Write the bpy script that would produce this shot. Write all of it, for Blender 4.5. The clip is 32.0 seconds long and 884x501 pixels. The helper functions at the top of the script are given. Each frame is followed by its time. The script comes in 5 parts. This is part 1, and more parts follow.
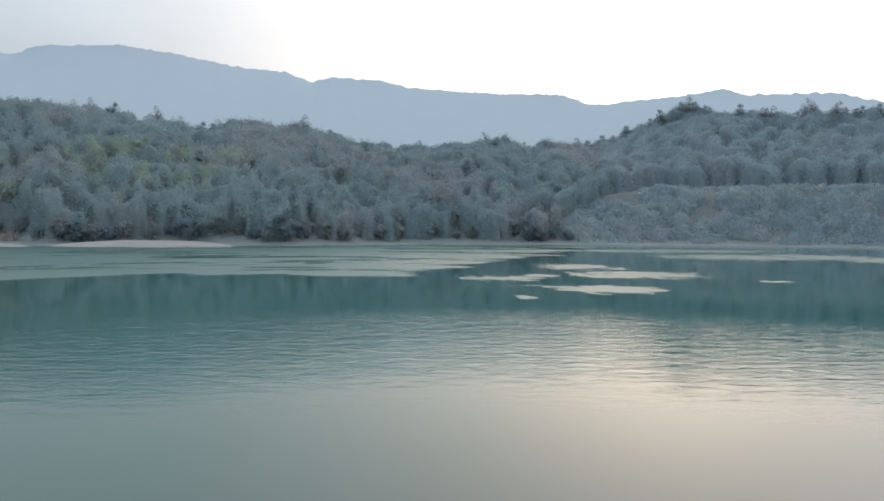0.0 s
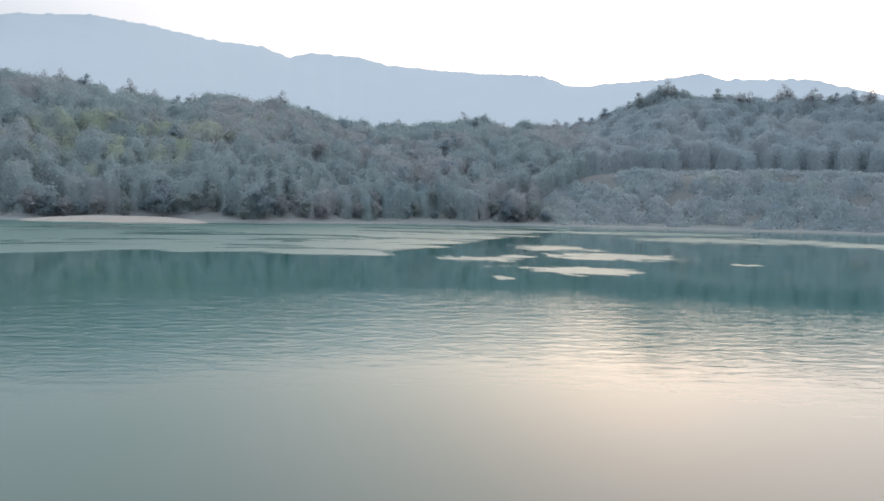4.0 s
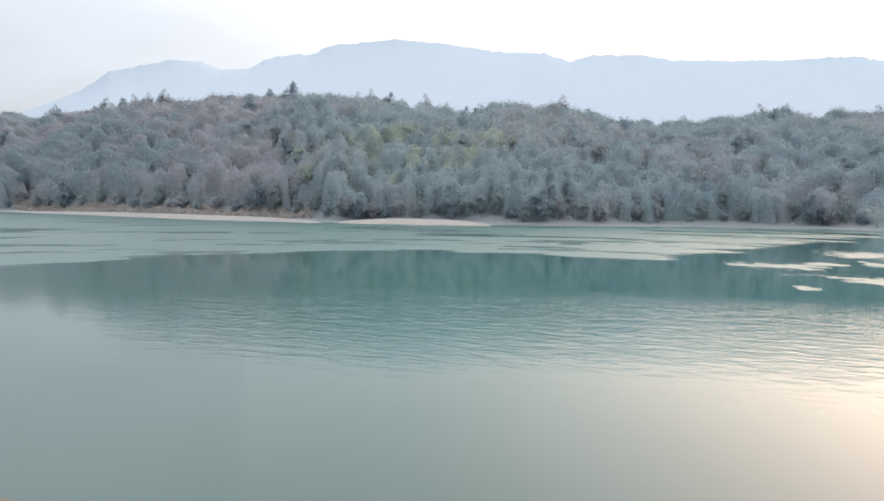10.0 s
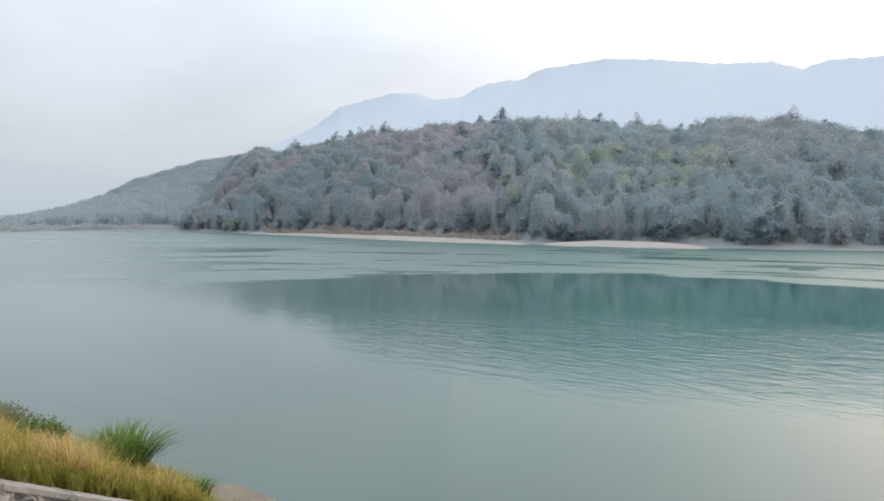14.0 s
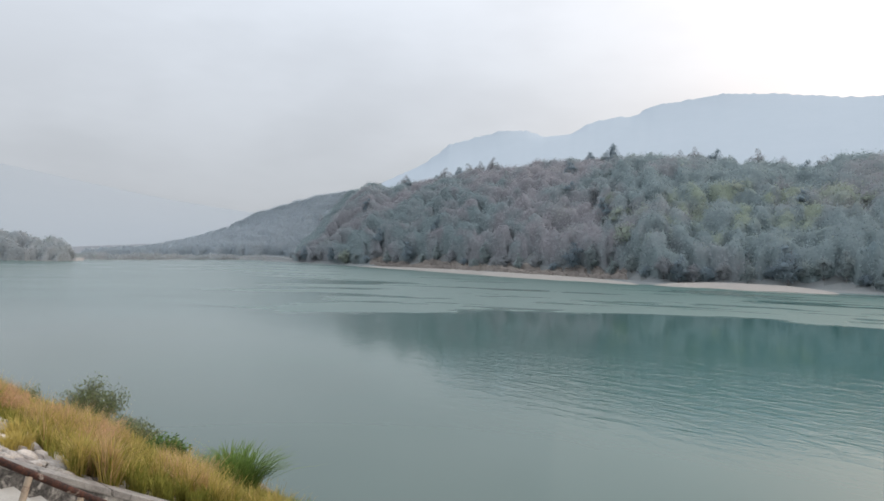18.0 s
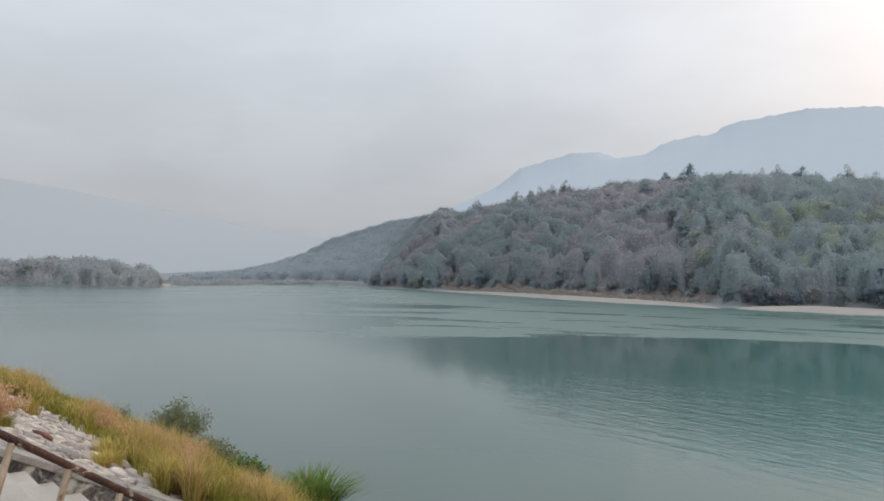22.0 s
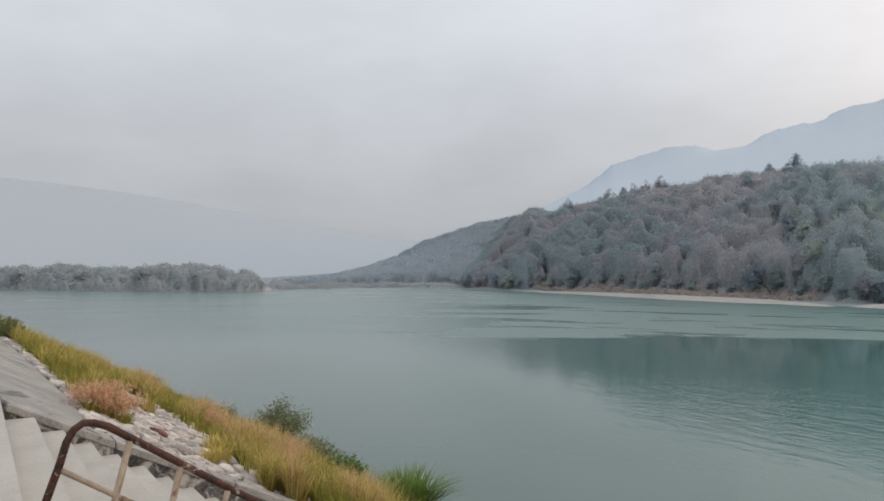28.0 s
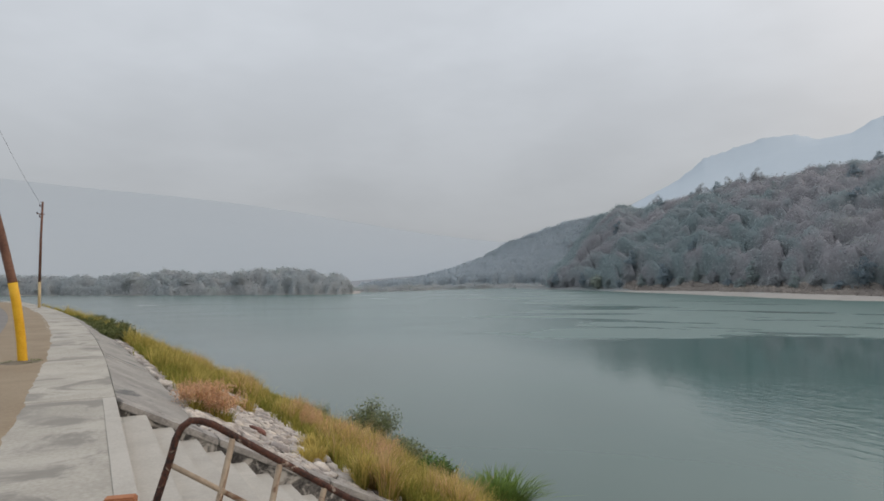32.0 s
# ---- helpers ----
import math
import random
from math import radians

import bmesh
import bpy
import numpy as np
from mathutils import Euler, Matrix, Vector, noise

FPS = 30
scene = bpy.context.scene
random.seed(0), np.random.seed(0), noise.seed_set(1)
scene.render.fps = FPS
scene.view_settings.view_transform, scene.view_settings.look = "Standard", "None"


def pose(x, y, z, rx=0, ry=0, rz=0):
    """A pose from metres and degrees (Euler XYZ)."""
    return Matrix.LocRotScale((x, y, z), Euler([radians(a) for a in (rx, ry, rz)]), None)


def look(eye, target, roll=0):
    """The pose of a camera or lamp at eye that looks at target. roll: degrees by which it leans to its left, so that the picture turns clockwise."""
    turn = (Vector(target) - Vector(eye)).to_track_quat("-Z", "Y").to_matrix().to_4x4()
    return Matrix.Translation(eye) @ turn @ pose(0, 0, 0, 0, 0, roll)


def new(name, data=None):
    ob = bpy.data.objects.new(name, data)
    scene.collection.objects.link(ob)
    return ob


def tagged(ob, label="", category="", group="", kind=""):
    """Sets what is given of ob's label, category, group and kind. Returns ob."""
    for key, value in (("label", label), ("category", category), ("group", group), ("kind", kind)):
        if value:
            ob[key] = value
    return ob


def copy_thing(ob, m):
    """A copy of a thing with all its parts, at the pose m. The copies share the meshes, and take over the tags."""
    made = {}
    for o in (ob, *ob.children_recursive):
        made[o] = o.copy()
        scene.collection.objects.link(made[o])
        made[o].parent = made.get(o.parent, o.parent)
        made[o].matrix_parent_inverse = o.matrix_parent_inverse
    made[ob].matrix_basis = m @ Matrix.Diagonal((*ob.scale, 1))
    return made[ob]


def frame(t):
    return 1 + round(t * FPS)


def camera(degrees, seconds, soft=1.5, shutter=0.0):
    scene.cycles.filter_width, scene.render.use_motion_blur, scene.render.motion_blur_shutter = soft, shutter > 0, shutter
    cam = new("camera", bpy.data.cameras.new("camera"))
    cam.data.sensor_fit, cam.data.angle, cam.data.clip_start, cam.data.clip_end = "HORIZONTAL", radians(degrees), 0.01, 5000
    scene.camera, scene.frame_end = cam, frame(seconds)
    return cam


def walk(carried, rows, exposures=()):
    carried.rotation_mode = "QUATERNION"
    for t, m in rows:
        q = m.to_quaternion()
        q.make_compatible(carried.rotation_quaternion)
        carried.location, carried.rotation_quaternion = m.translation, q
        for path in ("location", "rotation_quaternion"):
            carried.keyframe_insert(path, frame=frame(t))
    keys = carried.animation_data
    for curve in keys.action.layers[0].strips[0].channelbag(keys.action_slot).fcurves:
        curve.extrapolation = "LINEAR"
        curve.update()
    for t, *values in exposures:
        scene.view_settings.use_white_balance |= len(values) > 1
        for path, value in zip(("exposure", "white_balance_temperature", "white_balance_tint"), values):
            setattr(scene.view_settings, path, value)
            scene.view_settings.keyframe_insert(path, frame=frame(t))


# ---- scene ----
cam = camera(65.9, 32.0, soft=1.7)
PATH = [
    (0.0, (0.150, -0.149, 1.575), (0.150, 9.844, 1.190), 0.40),
    (0.5, (0.150, -0.148, 1.575), (0.532, 9.840, 1.261), 1.06),
    (1.0, (0.148, -0.144, 1.575), (1.038, 9.813, 1.345), 1.53),
    (1.5, (0.143, -0.139, 1.574), (1.377, 9.782, 1.331), 1.80),
    (2.0, (0.136, -0.131, 1.573), (1.291, 9.798, 1.299), 1.67),
    (2.5, (0.129, -0.123, 1.571), (0.741, 9.855, 1.315), 1.43),
    (4.5, (0.104, -0.089, 1.564), (0.435, 9.837, 0.397), 1.29),
    (5.0, (0.096, -0.082, 1.563), (0.426, 9.779, -0.064), 1.11),
    (5.5, (0.088, -0.074, 1.564), (0.176, 9.815, 0.081), 1.36),
    (6.0, (0.082, -0.067, 1.566), (-0.221, 9.815, 0.067), 1.28),
    (6.5, (0.074, -0.060, 1.568), (-0.603, 9.807, 0.088), 0.94),
    (7.0, (0.064, -0.053, 1.573), (-0.740, 9.803, 0.083), 1.29),
    (7.5, (0.055, -0.049, 1.577), (-1.221, 9.772, 0.192), 1.18),
    (8.0, (0.048, -0.048, 1.580), (-1.788, 9.696, 0.280), 1.13),
    (8.5, (0.042, -0.047, 1.583), (-2.335, 9.607, 0.519), 1.26),
    (9.0, (0.038, -0.045, 1.586), (-2.899, 9.473, 0.709), 1.07),
    (9.5, (0.036, -0.043, 1.588), (-3.265, 9.364, 0.800), 0.35),
    (10.0, (0.037, -0.038, 1.590), (-3.560, 9.266, 0.884), 0.67),
    (10.5, (0.041, -0.031, 1.593), (-3.781, 9.182, 0.875), 0.67),
    (11.0, (0.048, -0.020, 1.594), (-4.189, 9.014, 0.922), 0.73),
    (11.5, (0.056, -0.011, 1.595), (-4.570, 8.834, 0.982), 0.70),
    (12.0, (0.066, -0.004, 1.595), (-4.804, 8.712, 1.032), 0.88),
    (12.5, (0.074, 0.002, 1.593), (-5.136, 8.521, 1.063), 0.98),
    (13.0, (0.081, 0.007, 1.591), (-5.552, 8.255, 1.094), 0.83),
    (13.5, (0.090, 0.019, 1.590), (-5.800, 8.084, 1.085), 0.63),
    (14.0, (0.088, 0.027, 1.605), (-6.117, 7.858, 1.192), 0.43),
    (14.5, (0.088, 0.030, 1.604), (-6.277, 7.736, 1.273), 0.31),
    (16.5, (0.086, 0.010, 1.600), (-6.838, 7.225, 1.605), 1.41),
    (17.0, (0.084, -0.011, 1.603), (-6.981, 7.065, 1.626), 1.48),
    (17.5, (0.077, -0.006, 1.618), (-7.140, 6.915, 1.689), 1.66),
    (18.0, (0.072, -0.011, 1.608), (-7.278, 6.769, 1.696), 1.65),
    (18.5, (0.067, 0.001, 1.609), (-7.481, 6.560, 1.704), 1.21),
    (19.0, (0.060, 0.006, 1.611), (-7.491, 6.561, 1.738), 0.76),
    (19.5, (0.050, 0.000, 1.603), (-7.461, 6.600, 1.742), 1.08),
    (20.0, (0.040, 0.009, 1.592), (-7.871, 6.125, 1.562), 1.05),
    (20.5, (0.035, 0.008, 1.598), (-7.890, 6.106, 1.734), 1.26),
    (21.0, (0.031, -0.002, 1.599), (-7.900, 6.079, 1.939), 0.61),
    (21.5, (0.025, -0.000, 1.597), (-7.951, 6.019, 1.984), 0.79),
    (22.0, (0.020, -0.003, 1.590), (-8.000, 5.956, 2.004), 1.27),
    (22.5, (0.011, 0.011, 1.593), (-8.125, 5.804, 2.100), 0.88),
    (23.0, (0.004, 0.010, 1.594), (-8.118, 5.817, 2.149), 0.40),
    (23.5, (0.000, 0.008, 1.596), (-8.140, 5.802, 2.027), 0.69),
    (24.0, (-0.004, 0.008, 1.597), (-8.153, 5.802, 1.786), 1.19),
    (24.5, (-0.005, 0.010, 1.595), (-8.188, 5.757, 1.694), 0.92),
    (25.0, (-0.014, 0.012, 1.595), (-8.322, 5.576, 1.674), 1.04),
    (25.5, (-0.020, 0.011, 1.593), (-8.524, 5.269, 1.781), 0.72),
    (26.0, (-0.020, 0.012, 1.595), (-8.588, 5.165, 1.804), 0.20),
    (26.5, (-0.015, 0.013, 1.594), (-8.668, 5.020, 1.819), 0.23),
    (28.5, (0.005, 0.007, 1.602), (-8.740, 4.838, 2.037), 0.42),
    (29.0, (-0.002, 0.007, 1.600), (-8.747, 4.839, 2.016), 0.15),
    (29.5, (-0.008, 0.010, 1.599), (-8.767, 4.819, 1.985), 0.05),
    (30.0, (-0.010, 0.009, 1.599), (-8.834, 4.698, 1.966), -0.09),
    (30.5, (-0.002, 0.007, 1.601), (-8.920, 4.514, 1.976), 0.06),
    (31.0, (-0.006, 0.000, 1.603), (-9.058, 4.233, 1.985), 0.24),
    (31.5, (-0.007, 0.003, 1.600), (-9.142, 4.049, 2.016), -0.23),
    (32.0, (-0.003, 0.001, 1.600), (-9.277, 3.720, 2.029), -0.39),
]
EXPOSURES = [(0,.13,6150,6),(2,.15,6150,6),(4.5,.55,6450,12),(6,.74,6500,14),(9,.84,6650,13),(13,.80,6650,12),(19,.46,6750,12),(21.5,.37,6800,12),(23.2,.24,6900,13),(24.5,.27,6950,13),(26,.28,6850,12),(29,.29,6950,13),(32,.15,6900,12)]
walk(cam, [(t, look(eye, target, roll)) for t, eye, target, roll in PATH], EXPOSURES)

# ---- world and light ----
SUN_AZ, SUN_EL = -14.0, 13.0           # degrees; azimuth counted to the left of +y


def heading(az, el=0.0):
    a, e = radians(az), radians(el)
    return Vector((-math.sin(a) * math.cos(e), math.cos(a) * math.cos(e), math.sin(e)))


class Nodes:
    """Short hand for building a node tree."""

    def __init__(self, tree):
        self.tree = tree
        tree.nodes.clear()

    def add(self, kind, **values):
        n = self.tree.nodes.new(kind)
        for key, value in values.items():
            if key == "inputs":
                for k, v in value.items():
                    if isinstance(v, bpy.types.NodeSocket):
                        self.tree.links.new(v, n.inputs[k])
                    else:
                        n.inputs[k].default_value = v
            else:
                setattr(n, key, value)
        return n

    def math(self, op, a, b=0.0, c=0.0, clamp=False):
        return self.add("ShaderNodeMath", operation=op, use_clamp=clamp, inputs={0: a, 1: b, 2: c}).outputs[0]

    def mix(self, fac, a, b, blend="MIX"):
        n = self.add("ShaderNodeMix", data_type="RGBA", blend_type=blend, inputs={0: fac})
        for i, v in ((6, a), (7, b)):
            if isinstance(v, bpy.types.NodeSocket):
                self.tree.links.new(v, n.inputs[i])
            else:
                n.inputs[i].default_value = (*v, 1.0)
        return n.outputs[2]

    def step(self, value, low, high, to0=0.0, to1=1.0):
        return self.add("ShaderNodeMapRange", interpolation_type="SMOOTHSTEP",
                        inputs={0: value, 1: low, 2: high, 3: to0, 4: to1}).outputs[0]

    def noise(self, vector, scale, detail=3.0, rough=0.5, distortion=0.0):
        return self.add("ShaderNodeTexNoise", inputs={"Vector": vector, "Scale": scale, "Detail": detail,
                                                      "Roughness": rough, "Distortion": distortion}).outputs[0]

    def stretch(self, vector, scale, turn=0.0):
        return self.add("ShaderNodeMapping", inputs={"Vector": vector, "Scale": scale, "Rotation": (0, 0, radians(turn))}).outputs[0]


world = bpy.data.worlds.new("overcast_sky")
scene.world = world
world.use_nodes = True
w = Nodes(world.node_tree)
way = w.add("ShaderNodeTexCoord").outputs["Generated"]
xyz = w.add("ShaderNodeSeparateXYZ", inputs={0: way})
up = w.math("MAXIMUM", xyz.outputs[2], 0.0)
toward = w.add("ShaderNodeVectorMath", operation="DOT_PRODUCT", inputs={0: way, 1: heading(SUN_AZ - 5, SUN_EL)}).outputs["Value"]
toward = w.math("MAXIMUM", toward, 0.0)
bright = w.math("MAXIMUM", w.add("ShaderNodeVectorMath", operation="DOT_PRODUCT", inputs={0: way, 1: heading(SUN_AZ - 16, SUN_EL + 8)}).outputs["Value"], 0.0)
veil = w.noise(w.stretch(way, (1.0, 1.0, 2.6)), 3.0, 4.0, 0.55)
veil = w.step(veil, 0.32, 0.68, 0.95, 1.05)
lift = w.math("MULTIPLY", w.math("MULTIPLY_ADD", up, 1.5, 1.0), veil)
grey = w.mix(w.step(up, 0.0, 0.35), (0.308, 0.338, 0.370), (0.334, 0.372, 0.418))
base = w.mix(1.0, grey, w.add("ShaderNodeCombineXYZ", inputs={0: lift, 1: lift, 2: lift}).outputs[0], "MULTIPLY")
wide = w.math("ADD", w.math("MULTIPLY", w.math("POWER", bright, 2.6), 0.60), w.math("MULTIPLY", w.math("POWER", bright, 7.0), 0.50))
near = w.math("ADD", w.math("MULTIPLY", w.math("POWER", toward, 10.0), 0.58), w.math("MULTIPLY", w.math("POWER", toward, 90.0), 0.34))
wide_c = w.mix(1.0, (1.0, 0.83, 0.68), w.add("ShaderNodeCombineXYZ", inputs={0: wide, 1: wide, 2: wide}).outputs[0], "MULTIPLY")
near_c = w.mix(1.0, (1.0, 0.58, 0.35), w.add("ShaderNodeCombineXYZ", inputs={0: near, 1: near, 2: near}).outputs[0], "MULTIPLY")
glow = w.mix(1.0, wide_c, near_c, "ADD")
clouds = w.add("ShaderNodeBackground", inputs={"Color": w.mix(1.0, base, glow, "ADD"), "Strength": 1.0})
clear = w.add("ShaderNodeTexSky", sky_type="NISHITA", sun_disc=False, sun_elevation=radians(SUN_EL),
              sun_rotation=radians(-SUN_AZ), dust_density=6.0)
blue = w.add("ShaderNodeBackground", inputs={"Color": clear.outputs[0], "Strength": 0.004})
w.tree.links.new(w.add("ShaderNodeAddShader", inputs={0: clouds.outputs[0], 1: blue.outputs[0]}).outputs[0],
                 w.add("ShaderNodeOutputWorld").inputs[0])

sun = new("sun", bpy.data.lights.new("sun", "SUN"))
sun.data.energy, sun.data.angle, sun.data.color = 0.08, radians(100), (1.0, 0.9, 0.76)
sun.matrix_world = look(heading(SUN_AZ, SUN_EL) * 100, (0, 0, 0))


# ---- materials ----
BANK = radians(95.5)                    # the embankment runs this way
AU = np.array((-math.sin(BANK), math.cos(BANK)))
AV = np.array((-math.sin(BANK - math.pi / 2), math.cos(BANK - math.pi / 2)))


def material(name, colour, colour2, size=1.0, rough=0.85, bump=0.3, fine=12.0, spot=None, per_object=0.0, per_island=0.0, spec=0.3, metal=0.0, relief=0.02, translucent=0.0):
    """Two colours mixed by coarse and fine noise of the given size in metres, with fine relief."""
    m = bpy.data.materials.new(name)
    m.use_nodes = True
    n = Nodes(m.node_tree)
    at = n.add("ShaderNodeNewGeometry").outputs["Position"]
    coarse = n.noise(at, 1.0 / size, 4.0, 0.6, 0.4)
    grain = n.noise(at, fine / size, 3.0, 0.6)
    mixed = n.step(n.math("MULTIPLY_ADD", grain, 0.45, n.math("MULTIPLY", coarse, 0.55)), 0.36, 0.64)
    tone = n.mix(mixed, colour, colour2)
    if spot:                                  # stains: colour, share
        tone = n.mix(n.step(n.noise(at, 0.7 / size, 6.0, 0.65, 0.8), spot[1], spot[1] + 0.12), tone, spot[0])
    if per_object or per_island:
        if per_island:
            r = n.add("ShaderNodeNewGeometry").outputs["Random Per Island"]
            span = per_island
        else:
            r = n.add("ShaderNodeObjectInfo").outputs["Random"]
            span = per_object
        k = n.math("MULTIPLY_ADD", r, 2 * span, 1.0 - span)
        tone = n.mix(1.0, tone, n.add("ShaderNodeCombineXYZ", inputs={0: k, 1: k, 2: n.math("MULTIPLY_ADD", r, 1.8 * span, 1.0 - 0.95 * span)}).outputs[0], "MULTIPLY")
    b = n.add("ShaderNodeBsdfPrincipled", inputs={"Base Color": tone, "Roughness": rough, "Specular IOR Level": spec, "Metallic": metal})
    if bump:
        h = n.math("MULTIPLY_ADD", grain, 0.6, coarse)
        n.tree.links.new(n.add("ShaderNodeBump", inputs={"Strength": bump, "Distance": relief, "Height": h}).outputs[0], b.inputs["Normal"])
    out = b.outputs[0]
    if translucent:
        t = n.add("ShaderNodeBsdfTranslucent", inputs={"Color": tone})
        out = n.add("ShaderNodeMixShader", inputs={0: translucent, 1: b.outputs[0], 2: t.outputs[0]}).outputs[0]
    n.tree.links.new(out, n.add("ShaderNodeOutputMaterial").inputs[0])
    return m


# patches of breeze on the water: centre x, y, half length, half depth
BREEZES = ((17.7, 74.0, 7.2, 4.8), (27.8, 96.3, 9.7, 7.5), (7.7, 88.3, 6.5, 4.2), (23.0, 114, 6.5, 8.0), (13.6, 93.4, 2.8, 3.0), (8.3, 65.3, 1.4, 2.0),
           (67, 155, 17, 15), (70, 190, 24, 13), (88, 157, 13, 14), (98, 141, 15, 13), (41.7, 85.8, 2.6, 1.8), (50, 186, 14, 10))


def water_material():
    """Turbid green water: calm mirror stretches, and wind-ruffled stretches towards the far bank."""
    m = bpy.data.materials.new("lake_water")
    m.use_nodes = True
    n = Nodes(m.node_tree)
    at = n.add("ShaderNodeNewGeometry").outputs["Position"]
    p = n.add("ShaderNodeSeparateXYZ", inputs={0: at})
    x, y = p.outputs[0], p.outputs[1]
    reach_out = n.math("SQRT", n.math("ADD", n.math("MULTIPLY", x, x), n.math("MULTIPLY", y, y)))
    turn = n.math("ARCTAN2", n.math("MULTIPLY", x, -1.0), y)       # wind lanes ring the camera's place, to look level from it
    lanes = n.add("ShaderNodeCombineXYZ", inputs={0: n.math("MULTIPLY", turn, 160.0), 1: reach_out}).outputs[0]
    off = n.math("ADD", reach_out, n.step(turn, 0.65, 1.0, 0.0, 18.0))
    wind = n.step(n.math("SUBTRACT", off, n.math("MULTIPLY", n.noise(n.stretch(at, (0.03, 0.03, 1.0)), 1.0, 2.0), 14.0)), 76.0, 96.0)
    share = n.math("MULTIPLY", wind, n.math("MULTIPLY", n.step(n.math("MULTIPLY_ADD", y, -0.45, x), -56.0, -36.0, 0.26, 0.0), n.math("MULTIPLY", n.step(y, 195.0, 225.0, 1.0, 0.6), n.step(turn, 0.85, 1.25, 1.0, 0.0))))
    share = n.math("ADD", share, n.math("ADD", n.step(off, 190.0, 280.0, 0.0, 0.07), n.math("MULTIPLY", wind, n.step(turn, 0.25, 0.55, 0.0, 0.035))))
    patch = n.noise(n.stretch(lanes, (0.022, 0.085, 1.0)), 1.0, 5.0, 0.58, 0.25)
    ruffled = n.step(n.math("ADD", patch, share), 0.62, 0.76)
    gentle = n.step(n.math("ADD", patch, share), 0.32, 0.90)
    ruffled = n.math("MULTIPLY", ruffled, n.step(reach_out, 38.0, 62.0))
    ruffled = n.add("ShaderNodeMix", inputs={0: n.step(x, -180.0, -110.0), 2: gentle, 3: ruffled}).outputs[0]
    streak = n.noise(n.stretch(at, (0.19, 0.22, 1.0), 4.0), 1.0, 6.0, 0.68, 1.0)
    blobs = None
    for bx, by, rx, ry in BREEZES:
        dx = n.math("DIVIDE", n.math("SUBTRACT", x, bx), rx)
        dy = n.math("DIVIDE", n.math("SUBTRACT", y, by), ry)
        f = n.math("SUBTRACT", 1.0, n.math("SQRT", n.math("ADD", n.math("MULTIPLY", dx, dx), n.math("MULTIPLY", dy, dy))))
        blobs = f if blobs is None else n.math("MAXIMUM", blobs, f)
    blobs = n.step(n.math("MULTIPLY_ADD", n.math("SUBTRACT", streak, 0.5), 3.8, n.math("MAXIMUM", blobs, -2.0)), 0.08, 0.22)
    ruffled = n.math("MAXIMUM", ruffled, blobs)
    ruffled = n.math("MAXIMUM", ruffled, n.math("MULTIPLY", n.step(turn, 0.66, 1.1, 0.0, 0.55), n.math("MULTIPLY", n.step(reach_out, 25.0, 110.0), n.step(patch, 0.3, 0.7, 0.8, 1.0))))
    ripple = n.noise(n.stretch(at, (0.52, 1.35, 1.0), -24.0), 1.0, 4.0, 0.58, 0.6)
    cat = n.noise(n.stretch(at, (0.05, 0.07, 1.0)), 1.0, 3.0)
    band = n.math("MULTIPLY_ADD", cat, 16.0, n.math("SUBTRACT", reach_out, 8.0))
    reach = n.math("MULTIPLY", n.step(band, 22.0, 38.0, 0.10, 1.0), n.math("MULTIPLY", n.step(band, 46.0, 64.0, 1.0, 0.10), n.step(turn, 0.60, 0.95, 1.0, 0.12)))
    chop = n.noise(n.stretch(at, (1.2, 2.4, 1.0), 9.0), 1.0, 3.0, 0.6)
    height = n.math("ADD", n.math("MULTIPLY", ripple, n.math("MULTIPLY", reach, 1.35)), n.math("MULTIPLY", chop, n.math("MULTIPLY", ruffled, 2.0)))
    bump = n.add("ShaderNodeBump", inputs={"Strength": 1.0, "Distance": 0.030, "Height": height})
    silt = n.noise(n.stretch(at, (0.02, 0.03, 1.0)), 1.0, 4.0)
    body = n.mix(n.step(silt, 0.35, 0.65), (0.017, 0.108, 0.098), (0.027, 0.120, 0.106))
    # greyer to the left: the sky's reflection there put into the body colour
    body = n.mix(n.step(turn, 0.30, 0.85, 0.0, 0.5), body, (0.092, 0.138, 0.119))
    out = n.math("ADD", n.math("MULTIPLY", x, AV[0]), n.math("MULTIPLY", y, AV[1]))
    along = n.math("ADD", n.math("MULTIPLY", x, AU[0]), n.math("MULTIPLY", y, AU[1]))
    shallow = n.math("MULTIPLY", n.step(n.math("ADD", out, n.math("MULTIPLY", n.noise(at, 0.12, 3.0), 8.0)), 16.0, 42.0, 0.8, 0.0), n.step(along, -14.0, 12.0, 1.0, 0.4))
    body = n.mix(shallow, body, (0.140, 0.130, 0.116))
    rough = n.math("MULTIPLY_ADD", ruffled, 0.27, 0.055)
    b = n.add("ShaderNodeBsdfPrincipled", inputs={"Base Color": body, "Roughness": rough, "IOR": n.math("MULTIPLY_ADD", ruffled, 0.36, 1.333), "Normal": bump.outputs[0]})
    n.tree.links.new(b.outputs[0], n.add("ShaderNodeOutputMaterial").inputs[0])
    return m


M_WATER = water_material()
M_EARTH = material("bank_earth", (0.150, 0.128, 0.096), (0.215, 0.186, 0.142), 2.5, bump=0.5, fine=20)
M_DIRT = material("dry_dirt", (0.225, 0.172, 0.114), (0.285, 0.226, 0.156), 1.4, bump=0.4, fine=25)
M_ROAD = material("old_asphalt", (0.16, 0.15, 0.14), (0.22, 0.205, 0.19), 1.2, bump=0.4, fine=40, spot=((0.30, 0.26, 0.2), 0.58))
M_CONCRETE = material("weathered_concrete", (0.317, 0.297, 0.258), (0.419, 0.396, 0.348), 0.8, bump=0.25, fine=18, spot=((0.235, 0.222, 0.196), 0.50), per_object=0.06)
